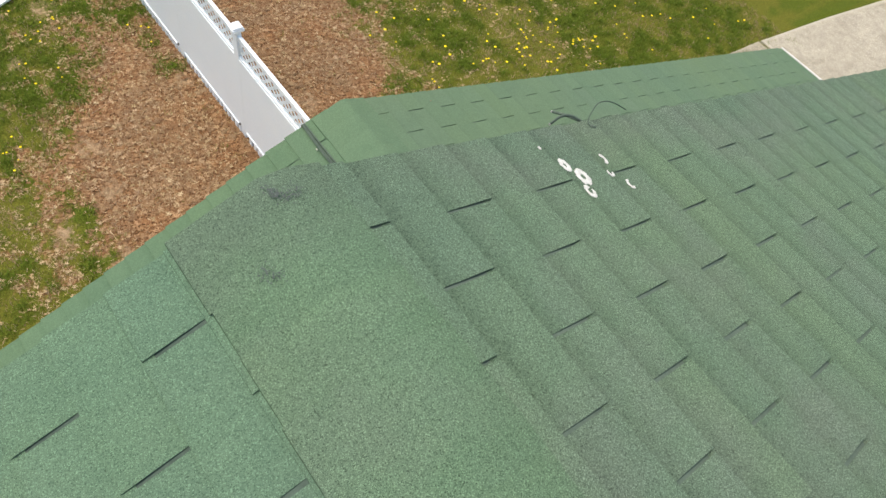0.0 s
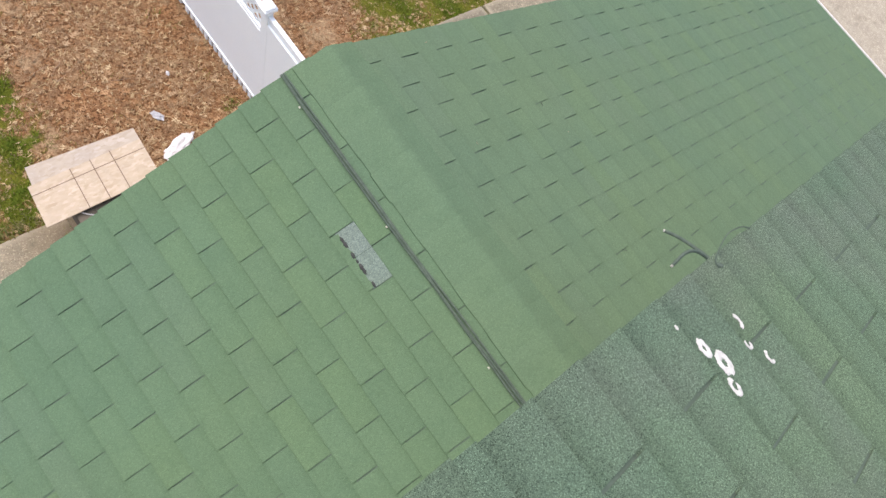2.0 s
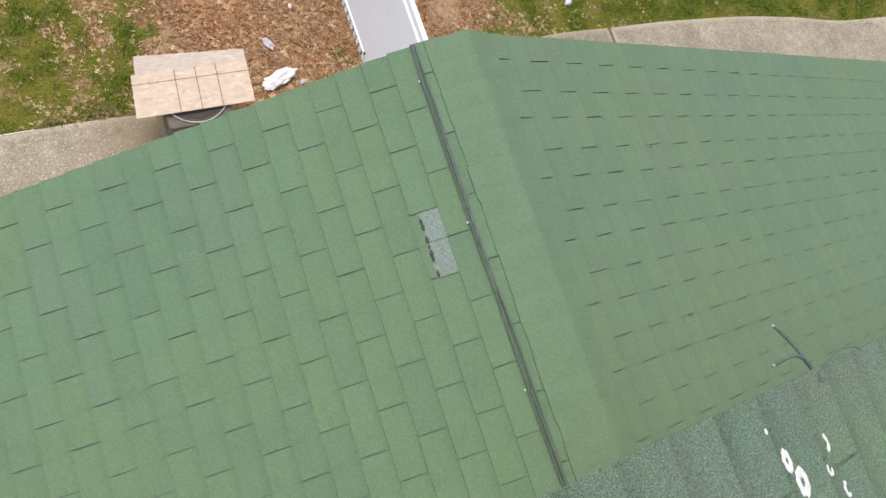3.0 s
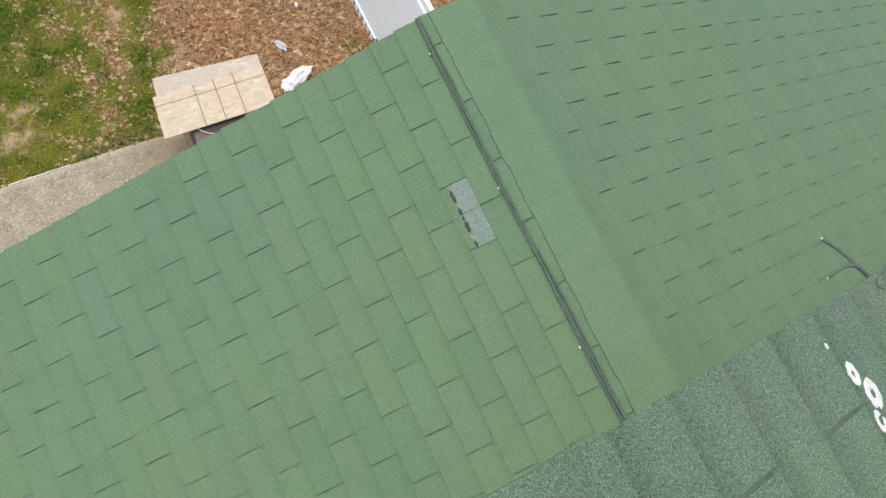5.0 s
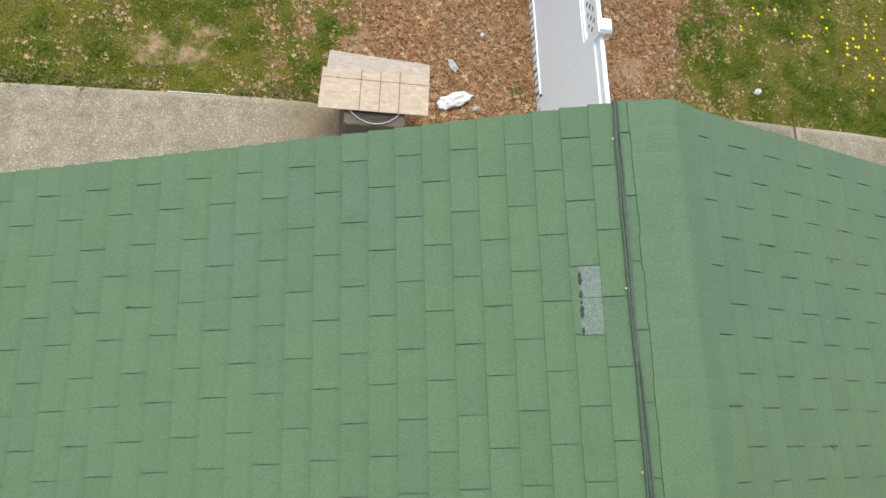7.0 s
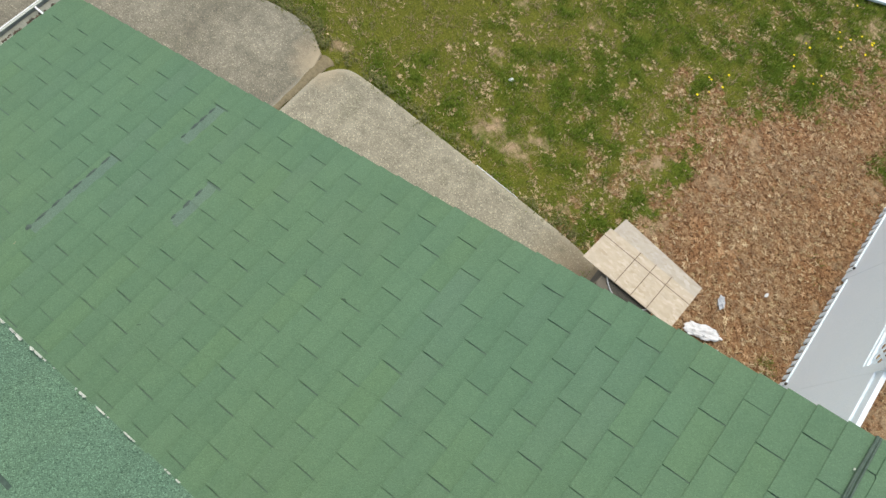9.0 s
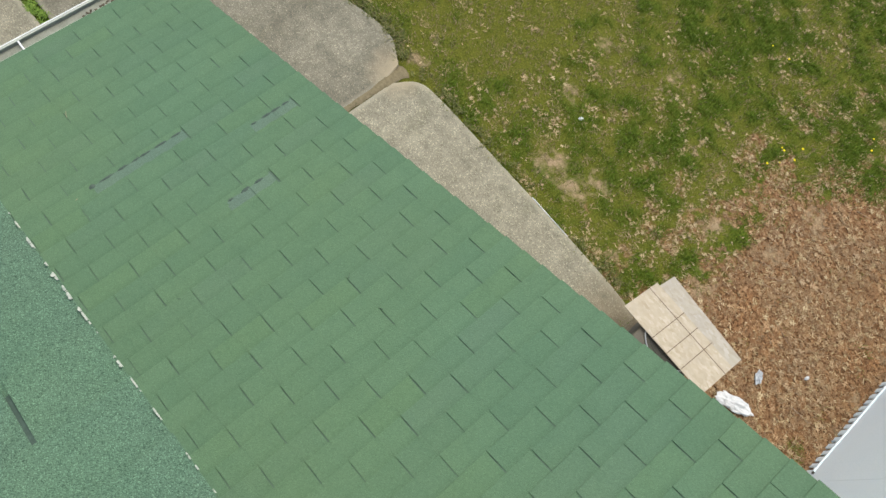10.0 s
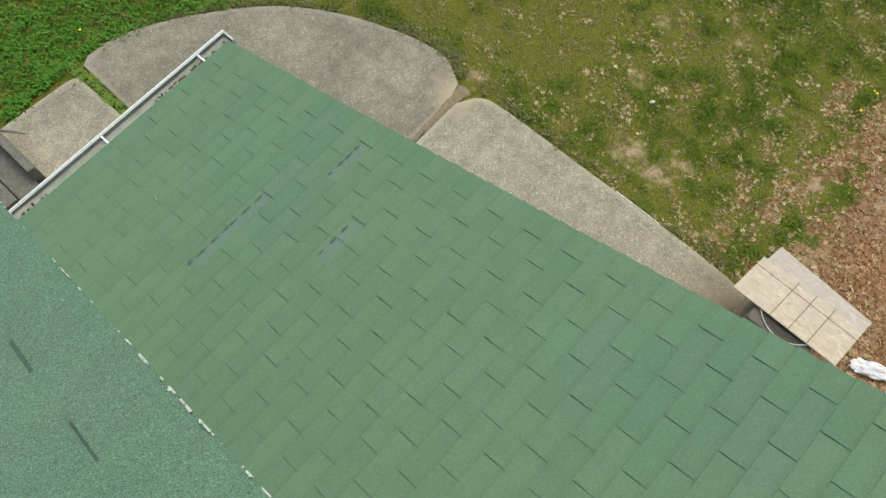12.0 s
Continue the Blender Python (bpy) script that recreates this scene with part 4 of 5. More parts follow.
FLAKES = [(1.565, 0.014, 0.0016), (1.52, 0.035, 0.0014), (1.46, 0.012, 0.005), (1.29, 0.010, 0.004), (1.236, 0.030, 0.010), (1.18, 0.009, 0.005), (1.149, 0.020, 0.011), (1.107, 0.036, 0.010), (1.053, 0.042, 0.007), (0.949, 0.024, 0.008), (0.90, 0.030, 0.003), (0.84, 0.024, 0.003), (0.76, 0.012, 0.003)]
r_ = random.Random(77)
for _ in range(26):
    FLAKES.append((r_.uniform(0.55, 2.1), r_.uniform(0.004, 0.010), r_.uniform(0.0015, 0.003)))
for i_, (d_, l_, w_) in enumerate(FLAKES):
    flake(d_, l_, w_ * 0.50, i_)


# white drip edge under the shingles of the upper rake
def drip_edge():
    r = random.Random(11)
    for F, nm in ((F_UW, "trim_rake_west"), (F_UE, "trim_rake_east"), ):
        bm = bmesh.new()
        sgn = 1 if F[1][0] > 0 else -1
        d = 0.0
        while d < 4.4:
            d2 = min(4.4, d + 0.6)
            y1, y2 = -0.41 + U_SKEW * d, -0.41 + U_SKEW * d2
            pts = []
            for dd, yy in ((d, y1), (d2, y2)):
                for (oy, h) in ((-0.10, -0.004), (-0.045, -0.004), (-0.045, -0.13), (-0.10, -0.13)):
                    pts.append(bm.verts.new(F @ Vector((sgn * (yy + oy), dd, h - 0.001))))
            for k in range(4):
                bm.faces.new((pts[k], pts[(k + 1) % 4], pts[4 + (k + 1) % 4], pts[4 + k]))
            d = d2
        bmesh.ops.recalc_face_normals(bm, faces=bm.faces)
        tagged(part(nm, bm, M_METAL), "white metal drip edge on the rake board", "trim", kind="structure")


drip_edge()


def wall_flashing():
    bm = bmesh.new()
    for x0, x1 in ((0.0, 1.3), (1.3, 2.55)):
        pts = []
        for x in (x0, x1):
            z = RIDGE_Z - 0.055 - (x - 0.0405) * math.tan(A_LOW_E)
            for y, h in ((-1.098, 0.006), (-0.826, 0.006), (-0.826, 0.030), (-0.866, 0.036), (-1.098, 0.060)):
                pts.append(bm.verts.new((x, y, z + h)))
        for k in range(5):
            bm.faces.new((pts[k], pts[(k + 1) % 5], pts[5 + (k + 1) % 5], pts[5 + k]))
    bmesh.ops.recalc_face_normals(bm, faces=bm.faces)
    return tagged(part("trim_wall_foot", bm, M_METAL), "white metal flashing at the foot of the gable wall", "trim", kind="structure")


wall_flashing()


# ---- cables ----
def ridge_cables():
    c = empty("roof_cables", "bundle of black cables along the roof ridge", "cable", on(F_LW, 0.3, 0.33, 0.006))
    inv = Matrix.Translation(c.location).inverted()
    r = random.Random(3)
    for j, off in enumerate((-0.009, 0.000, 0.009)):
        pts = [on(F_LW, u, 0.328 + off + 0.008 * math.cos(1.4 * (u - 0.5)) - 0.007 + 0.003 * math.sin(5.1 * u + 2 * j) + r.uniform(-0.002, 0.002), 0.013 + 0.002 * (j == 1)) for u in np.linspace(-1.0, 1.28, 14)]
        pts.append(Vector((pts[-1].x, 1.306, pts[-1].z - 0.008)))
        bm = bmesh.new()
        tube(bm, smooth_path(pts, 4), 0.0052, 8)
        ob = part("cable", bm, M_RUBBER)
        ob.parent, ob.matrix_parent_inverse = c, inv
    for u in (1.12, 0.42, -0.35):
        m = F_LW @ Matrix.Translation((u, 0.35, 0.010))
        bm = bmesh.new()
        add_box(bm, (-0.005, -0.004, 0.0), (0.005, 0.004, 0.007), m, 0.001)
        ob = part("clip", bm, M_FLAKE, None, "white cable clip")
        ob.parent, ob.matrix_parent_inverse = c, inv


ridge_cables()


def cut_wires():
    """Cut-off wires that stick out from under the upper rake."""
    root = on(F_UE, -0.450, 0.905, 0.014)
    w = empty("cut_wires", "loose black wires poking out at the upper rake", "wire", root)
    inv = Matrix.Translation(root).inverted()
    spec = ((0.0038, [(-0.452, 0.915, 0.006), (-0.428, 0.912, -0.004), (-0.395, 0.918, -0.018), (-0.355, 0.922, -0.036), (-0.325, 0.917, -0.050)]),
            (0.0036, [(-0.450, 0.908, 0.006), (-0.428, 0.905, -0.002), (-0.395, 0.882, 0.000), (-0.384, 0.852, -0.006), (-0.388, 0.816, -0.022)]),
            (0.0014, [(-0.448, 0.900, 0.004), (-0.428, 0.904, 0.012), (-0.406, 0.945, 0.038), (-0.407, 0.978, 0.045), (-0.414, 1.020, 0.038), (-0.428, 1.070, 0.022)]))
    for r, pts in spec:
        bm = bmesh.new()
        tube(bm, smooth_path([on(F_UE, *p) for p in pts], 5), r, 7)
        ob = part("wire", bm, M_RUBBER)
        ob.parent, ob.matrix_parent_inverse = w, inv
        if r > 0.002:
            bm = bmesh.new()
            e, d = on(F_UE, *pts[-1]), (on(F_UE, *pts[-1]) - on(F_UE, *pts[-2])).normalized()
            tube(bm, [e, e + d * 0.004], 0.0028, 6)
            ob = part("wire_end", bm, M_COPPER, None, "bare bright wire end")
            ob.parent, ob.matrix_parent_inverse = w, inv


cut_wires()


# ---- caulk blobs ----
def caulk(u, d, a, b_, turn, gap, hole, seed):
    """A flat smear: a ring squeezed to an oval, open over the gap (degrees), of uneven width and ragged rim."""
    bm = bmesh.new()
    n = 84
    rings = []
    span = 360 - gap

    def top(dd):
        return 0.0056 * (0.022 + (dd - 0.020) % EXPO) / 0.146
    for i in range(n + 1):
        t_ = radians(turn + gap / 2 + span * i / n)
        c, s = math.cos(t_), math.sin(t_)
        edge = 1 + 0.16 * noise.noise(Vector((2.5 * c, 2.5 * s, seed))) + 0.20 * noise.noise(Vector((13 * c, 13 * s, seed + 2)))
        inn = hole * (1 + 0.4 * noise.noise(Vector((2 * c, 2 * s, seed + 5))) + 0.3 * noise.noise(Vector((7 * c, 7 * s, seed + 8))))
        tp = min(1.0, 6 * min(i, n - i) / n + 0.15) if gap else 1.0
        mid_ = (edge + inn) / 2
        hw = max(0.03, (edge - inn) / 2 * tp)
        rings.append([bm.verts.new(on(F_UE, u + b_ * q * s, d + a * q * c, h + top(d + a * q * c))) for q, h in ((mid_ - hw, 0.0010), (mid_ - hw * 0.75, 0.0026), (mid_ + hw * 0.75, 0.0028), (mid_ + hw, 0.0010))])
    for p, q in zip(rings, rings[1:]):
        for k in range(3):
            bm.faces.new((p[k], p[k + 1], q[k + 1], q[k]))
    bmesh.ops.recalc_face_normals(bm, faces=bm.faces)
    return tagged(part("caulk_blob", bm, M_CAULK), "smeared ring of white caulk on the shingles", "caulk", "caulk blobs on the roof")


for args in ((-0.536, 0.693, 0.012, 0.021, 20, 0, 0.30, 1), (-0.580, 0.714, 0.017, 0.026, 10, 0, 0.34, 2), (-0.622, 0.695, 0.012, 0.020, 30, 25, 0.40, 3),
             (-0.548, 0.834, 0.009, 0.017, 170, 120, 0.40, 4), (-0.590, 0.815, 0.008, 0.013, 60, 110, 0.45, 5), (-0.637, 0.844, 0.009, 0.016, 10, 120, 0.42, 6), (-0.475, 0.66, 0.003, 0.005, 0, 0, 0.1, 7)):
    caulk(*args)


# ---- bared strips where tabs are torn off ----
def torn(u0, u1, k, split, dabs, seed, bared=M_WORN):
    r = random.Random(seed)
    d0, d1 = 0.322 + EXPO * k, 0.322 + EXPO * (k + 1)
    d0, d1 = d0 + drift(d0), d1 + drift(d1)
    t_ = empty("torn_patch", "grey bared strip where a shingle tab tore off", "roof patch", on(F_LW, (u0 + u1) / 2, (d0 + d1) / 2, 0.002), "torn patches on the roof")
    inv = Matrix.Translation(t_.location).inverted()
    edges = [u0 - 0.001] + ([(u0 + u1) / 2 + 0.01] if split else []) + [u1 + 0.001]
    for a, b_ in zip(edges, edges[1:]):
        bm = bmesh.new()
        n = 14
        lo, hi = [], []
        for i in range(n + 1):
            u = a + 0.001 + (b_ - a - 0.002) * i / n
            lo.append(bm.verts.new(on(F_LW, u, d1 - 0.030, 0.0046)))
            hi.append(bm.verts.new(on(F_LW, u, d0 - 0.002, 0.0040)))
        for i in range(n):
            bm.faces.new((lo[i], lo[i + 1], hi[i + 1], hi[i]))
        bmesh.ops.recalc_face_normals(bm, faces=bm.faces)
        ob = part("bared_felt", bm, bared)
        ob.parent, ob.matrix_parent_inverse = t_, inv
    if bared is M_WORN:
        # remains of green tab above the tear
        bm = bmesh.new()
        lo, hi = [], []
        for i in range(25):
            u = u0 + (u1 - u0) * i / 24
            hi.append(bm.verts.new(on(F_LW, u, d0 - 0.004, 0.0050)))
            lo.append(bm.verts.new(on(F_LW, u, d0 + 0.020 + 0.012 * noise.noise(Vector((u * 18, seed, 9))), 0.0054)))
        for i in range(24):
            bm.faces.new((lo[i], lo[i + 1], hi[i + 1], hi[i]))
        bmesh.ops.recalc_face_normals(bm, faces=bm.faces)
        ob = part("torn_top", bm, M_LOW)
        lapped(ob.data, [1.0] * len(ob.data.vertices))
        ob.parent, ob.matrix_parent_inverse = t_, inv
    # remains of green tab below the tear
    bm = bmesh.new()
    n = 20
    lo, hi = [], []
    for i in range(n + 1):
        u = u0 + 0.006 + (u1 - u0 - 0.012) * i / n
        lo.append(bm.verts.new(on(F_LW, u, d1 + 0.001, 0.0062)))
        hi.append(bm.verts.new(on(F_LW, u, d1 - 0.040 + 0.014 * noise.noise(Vector((u * 16, seed, 3))), 0.0052)))
    for i in range(n):
        bm.faces.new((lo[i], lo[i + 1], hi[i + 1], hi[i]))
    bmesh.ops.recalc_face_normals(bm, faces=bm.faces)
    ob = part("torn_edge", bm, M_LOW)
    lapped(ob.data, [1.0] * len(ob.data.vertices))
    ob.parent, ob.matrix_parent_inverse = t_, inv
    for s, ln, wd in dabs:
        bm = bmesh.new()
        u = u0 + (u1 - u0) * s
        c = bm.verts.new(on(F_LW, u, d1 - 0.040, 0.0085))
        ring = [bm.verts.new(on(F_LW, u + ln * math.cos(a) * (1 + 0.5 * noise.noise(Vector((3 * math.cos(a), 3 * math.sin(a), seed + s)))), d1 - 0.040 + 1.3 * wd * math.sin(a) * (1 + 0.7 * noise.noise(Vector((4 * math.cos(a), 4 * math.sin(a), seed + 2 * s)))), 0.0056)) for a in [2 * math.pi * k_ / 14 for k_ in range(14)]]
        for i in range(14):
            bm.faces.new((c, ring[i], ring[(i + 1) % 14]))
        bmesh.ops.recalc_face_normals(bm, faces=bm.faces)
        ob = part("tar_dab", bm, M_TAR if bared is M_TORN else M_DASH, None, "dark tar dab")
        ob.parent, ob.matrix_parent_inverse = t_, inv


torn(0.226, 0.531, 1, True, [(0.05, 0.016, 0.005), (0.30, 0.022, 0.006), (0.37, 0.016, 0.007), (0.47, 0.010, 0.004), (0.58, 0.018, 0.006), (0.78, 0.018, 0.007), (0.86, 0.020, 0.006)], 1, M_TORN)
torn(0.646, 0.951, 29, True, [(0.1, 0.02, 0.006), (0.4, 0.03, 0.009), (0.62, 0.03, 0.008), (0.85, 0.025, 0.007)], 2)
torn(0.022, 0.327, 31, False, [(0.15, 0.04, 0.007), (0.5, 0.05, 0.007), (0.85, 0.04, 0.006)], 3)
torn(-0.283, 0.022, 31, False, [(0.0, 0.02, 0.014), (0.3, 0.05, 0.007), (0.65, 0.04, 0.007), (0.95, 0.03, 0.006)], 4)
torn(0.223, 0.528, 26, True, [(0.12, 0.02, 0.006), (0.45, 0.03, 0.009), (0.75, 0.03, 0.008)], 5)


# ---- litter ----
def crumpled(name, at, sx, sy, h, turn, material, label, category, seed):
    bm = bmesh.new()
    bmesh.ops.create_icosphere(bm, subdivisions=4, radius=1.0)
    for v in bm.verts:
        n = noise.noise(v.co * 2.3 + Vector((seed, 0, 0))) * 0.45 + noise.noise(v.co * 6 + Vector((0, seed, 0))) * 0.22
        v.co *= 1 + n
        v.co = Vector((v.co.x * sx, v.co.y * sy, max(0.0, v.co.z * h * 0.7 + h * 0.45)))
    bmesh.ops.transform(bm, matrix=pose(at[0], at[1], 0.0, 0, 0, turn), verts=bm.verts)
    return tagged(part(name, bm, material), label, category)


crumpled("plastic_bag", (0.385, 4.115), 0.22, 0.090, 0.055, 22, M_PLASTIC, "crumpled white plastic bag on dead leaves", "bag", 1)
crumpled("wrapper", (0.375, 4.62), 0.085, 0.045, 0.03, 120, M_SILVER, "crumpled grey wrapper among dead leaves", "litter", 4)
crumpled("wrapper", (0.66, 4.02), 0.04, 0.025, 0.02, 30, M_SILVER, "small grey-green wrapper beside a plastic bag", "litter", 7)
crumpled("paper_scrap", (0.80, 5.12), 0.032, 0.020, 0.02, 80, M_PLASTIC, "small white paper scrap on dead leaves", "litter", 9)
crumpled("paper_scrap", (4.95, 4.60), 0.06, 0.04, 0.05, 20, M_PLASTIC, "white paper scrap lying in the grass", "litter", 12)
crumpled("paper_scrap", (-3.62, 5.30), 0.035, 0.022, 0.02, 50, M_PLASTIC, "white paper scrap lying in the lawn", "litter", 15)


def edging():
    bm = bmesh.new()
    add_box(bm, (-3.18, 3.947, 0.0), (-2.93, 3.956, 0.034), pose(0, 0, 0), 0.002)
    add_box(bm, (-2.93, 3.9485, 0.0), (-2.50, 3.9550, 0.033), pose(0, 0, 0), 0.001)
    return tagged(part("edging_strip", bm, M_STEEL), "thin white edging strip between walk and lawn", "edging strip")


edging()


def timber_steps():
    """Weathered steps beyond the eave."""
    s = empty("wooden_steps", "weathered grey wooden steps beside the slab", "steps", (-9.2, -1.3, 0.025))
    inv = Matrix.Translation(s.location).inverted()
    for i in range(3):
        ob = box("tread", (-9.75 + 0.03 * i, -1.18 - 0.30 * i, 0.15 + 0.18 * i), (-8.55, -0.885 - 0.30 * i, 0.19 + 0.18 * i), M_GREYWOOD, bevel=0.006)
        ob.parent, ob.matrix_parent_inverse = s, inv
        ob = box("riser", (-9.75, -0.925 - 0.30 * i, 0.02), (-8.55, -0.895 - 0.30 * i, 0.15 + 0.18 * i), M_GREYWOOD)
        ob.parent, ob.matrix_parent_inverse = s, inv
    bm = bmesh.new()
    add_box(bm, (-9.95, -0.865, 0.20), (-8.72, -0.765, 0.40), Matrix(), 0.006)
    add_box(bm, (-9.72, -0.855, 0.02), (-9.62, -0.775, 0.20))
    add_box(bm, (-8.86, -0.855, 0.02), (-8.76, -0.775, 0.20))
    ob = part("front_beam", bm, M_GREYWOOD)
    ob.parent, ob.matrix_parent_inverse = s, inv


timber_steps()

# ---- fallen leaves, grass, weeds ----


def in_paving(x, y):
    if y < 0.9:
        return -10.0 < x
    if -5.6 < x < -1.3 and y < 3.97:
        return True
    if x <= -5.55 and y < 4.0 and (x + 5.9) ** 2 / 15.8 + (y - 0.4) ** 2 / 13.2 < 1.0:
        return True
    if x > 3.6 and y < 4.1 - max(0.0, (x - 7.5)) * 0.25 and y < 4.1:
        return True
    return False


CURLED_RIMS = [
    [(-1.0, 0.02), (-0.62, 0.09), (-0.2, 0.14), (0.25, 0.12), (0.65, 0.09), (1.0, 0.02)],
    [(-1.0, 0.03), (-0.55, 0.08), (-0.42, 0.44), (-0.28, 0.40), (-0.18, 0.09), (0.35, 0.10), (1.0, 0.02)],
]
LEAF_RIMS = [
    [(-1.15, 0.02), (-0.66, 0.05), (-0.56, 0.09), (-0.36, 0.78), (-0.12, 0.70), (-0.12, 0.09), (0.12, 0.09), (0.30, 0.92), (0.54, 0.80), (0.48, 0.09), (0.72, 0.24), (1.10, 0.05)],
    [(-1.10, 0.02), (-0.70, 0.05), (-0.48, 0.10), (-0.22, 0.86), (0.06, 0.74), (0.04, 0.10), (0.28, 0.10), (0.52, 0.66), (0.74, 0.54), (0.66, 0.12), (1.05, 0.04)],
    [(-1.1, 0.02), (-0.8, 0.05), (-0.4, 0.34), (-0.2, 0.14), (0.10, 0.46), (0.3, 0.14), (0.55, 0.36), (0.75, 0.10), (1.0, 0.02)],
]


def scatter_leaves(count, name, material, label, share, seed, large, curled=0.0):
    """share(x, y): how likely a leaf lies there; curled: how many are rolled up into narrow strips."""
    r = random.Random(seed)
    vs, fs = [], []
    made = 0
    while made < count:
        x, y = r.uniform(-7, 8.5), r.uniform(1.5, 11)
        if in_paving(x, y):
            continue
        if r.random() > share(x, y) * (1 - 0.85 * spots(x, y, BARE_SPOTS)):
            continue
        if abs(x - fence_x(y)) < 0.03:
            continue
        s = r.uniform(0.62, 1.0) * large if r.random() < 0.45 else r.uniform(0.018, 0.032)
        th, tilt, lean = r.uniform(0, 6.28), r.gauss(0, 0.10), r.gauss(0, 0.10)
        m = Matrix.Translation((x, y, ground_height(x, y) + 0.006 + r.uniform(0, 0.012))) @ Euler((tilt, lean, th)).to_matrix().to_4x4()
        # a lobed leaf, folded along its rib
        curl = r.uniform(-0.1, 0.25)
        o = len(vs)
        lobes = LEAF_RIMS[r.randrange(2) if s > 0.032 else r.randrange(len(LEAF_RIMS))]
        bend = r.uniform(-0.25, 0.25)
        if r.random() < curled:
            lobes, s, bend = CURLED_RIMS[r.randrange(2)], r.uniform(0.55, 0.95) * large, r.uniform(-0.6, 0.6)
        k_ = len(lobes)

        def spot(a, b_, up):
            return tuple(m @ Vector((s * a, s * (b_ + bend * a * a), s * (curl * a * a * 0.5 + up))))
        vs += [spot(a, 0.0, 0.0) for a, _ in lobes]
        vs += [spot(a + (0.10 if q % 2 else -0.02), b_, curl * b_) for q, (a, b_) in enumerate(lobes)]
        vs += [spot(a + (0.10 if q % 2 else -0.02), -b_, curl * b_) for q, (a, b_) in enumerate(lobes)]
        for q in range(k_ - 1):
            fs += [(o + q, o + q + 1, o + k_ + q + 1, o + k_ + q), (o + q + 1, o + q, o + 2 * k_ + q, o + 2 * k_ + q + 1)]
        made += 1
    return tagged(raw(name, vs, fs, material), label, "leaves", kind="stuff")


scatter_leaves(22000, "fallen_leaves", M_LEAF, "brown dry oak leaves strewn thickly over soil", litter_amount, 21, 0.052, 0.3)
scatter_leaves(6500, "pale_leaves", M_PALELEAF, "lighter curled oak leaves lying on top of the litter", litter_amount, 23, 0.052, 0.85)
scatter_leaves(9500, "lawn_leaves", M_PALELEAF, "pale dry oak leaves caught in clusters in the grass", lambda x, y: (0.012 + 0.95 * loose_amount(x, y)) * max(0.0, 1.0 - 1.1 * litter_amount(x, y)), 22, 0.042, 0.75)


def scatter_blades(name, count, material, label, keep, length, seed, category="grass"):
    r = random.Random(seed)
    vs, fs = [], []
    made = tries = 0
    while made < count and tries < count * 30:
        tries += 1
        x, y = r.uniform(-13, 12), r.uniform(-2.0, 13.5)
        if in_paving(x, y) or not keep(x, y, r):
            continue
        g = ground_height(x, y)
        for _ in range(5):
            bx, by = x + r.gauss(0, 0.03), y + r.gauss(0, 0.03)
            h = r.uniform(0.5, 1.0) * length
            th = r.uniform(0, 6.28)
            lean = r.uniform(0.3, 1.2)
            dx, dy = math.cos(th), math.sin(th)
            w = r.uniform(0.0022, 0.0042)
            o = len(vs)
            vs += [(bx - dy * w, by + dx * w, g), (bx + dy * w, by - dx * w, g),
                   (bx + dx * h * lean * 0.4 + dy * w * 0.8, by + dy * h * lean * 0.4 - dx * w * 0.8, g + h * 0.65), (bx + dx * h * lean * 0.4 - dy * w * 0.8, by + dy * h * lean * 0.4 + dx * w * 0.8, g + h * 0.65),
                   (bx + dx * h * lean, by + dy * h * lean, g + h * 0.8)]
            fs += [(o, o + 1, o + 2, o + 3), (o + 3, o + 2, o + 4)]
        made += 1
    return tagged(raw(name, vs, fs, material), label, category, kind="stuff")


def green_keep(x, y, r):
    return r.random() < (0.35 + 0.65 * lush_amount(x, y)) * max(0.02, 1.0 - 1.25 * litter_amount(x, y)) * (1 - 0.35 * loose_amount(x, y)) * (1 - 0.9 * spots(x, y, BARE_SPOTS))


def tuft_keep(x, y, r):
    return r.random() < max(0.0, lush_amount(x, y) - 0.36) * 1.7 * max(0.01, 1.0 - 1.25 * litter_amount(x, y)) * (1 - 0.45 * loose_amount(x, y)) * (1 - 0.9 * spots(x, y, BARE_SPOTS))


def straw_keep(x, y, r):
    return r.random() < max(0.08, 0.9 - lush_amount(x, y)) * max(0.55, 1.0 - litter_amount(x, y))


scatter_blades("lawn_grass", 40000, M_GRASS, "short patchy yellow-green grass blades", green_keep, 0.055, 31)
scatter_blades("grass_tufts", 38000, M_TUFT, "thick dark green grass clumps", tuft_keep, 0.095, 33)
scatter_blades("dead_grass", 24000, M_STRAW, "straw-coloured dead grass blades", straw_keep, 0.05, 32)


def tuft(name, spots, label, seed, material, length, spread, category="grass", wide=0.0055):
    """Clumps of blades round the given spots."""
    r = random.Random(seed)
    vs, fs = [], []
    for x, y, n in spots:
        for _ in range(n):
            bx, by, th = x + r.gauss(0, spread), y + r.gauss(0, spread), r.uniform(0, 6.28)
            h, lean, w = r.uniform(0.5, 1) * length, r.uniform(0.4, 1.4), r.uniform(0.7, 1.4) * wide
            dx, dy = math.cos(th), math.sin(th)
            o = len(vs)
            vs += [(bx - dy * w, by + dx * w, 0.0), (bx + dy * w, by - dx * w, 0.0), (bx + dx * h * lean * 0.5 + dy * w, by + dy * h * lean * 0.5 - dx * w, h * 0.7), (bx + dx * h * lean * 0.5 - dy * w, by + dy * h * lean * 0.5 + dx * w, h * 0.7), (bx + dx * h * lean, by + dy * h * lean, h * 0.8)]
            fs += [(o, o + 1, o + 2, o + 3), (o + 3, o + 2, o + 4)]
    return tagged(raw(name, vs, fs, material), label, category, kind="stuff")


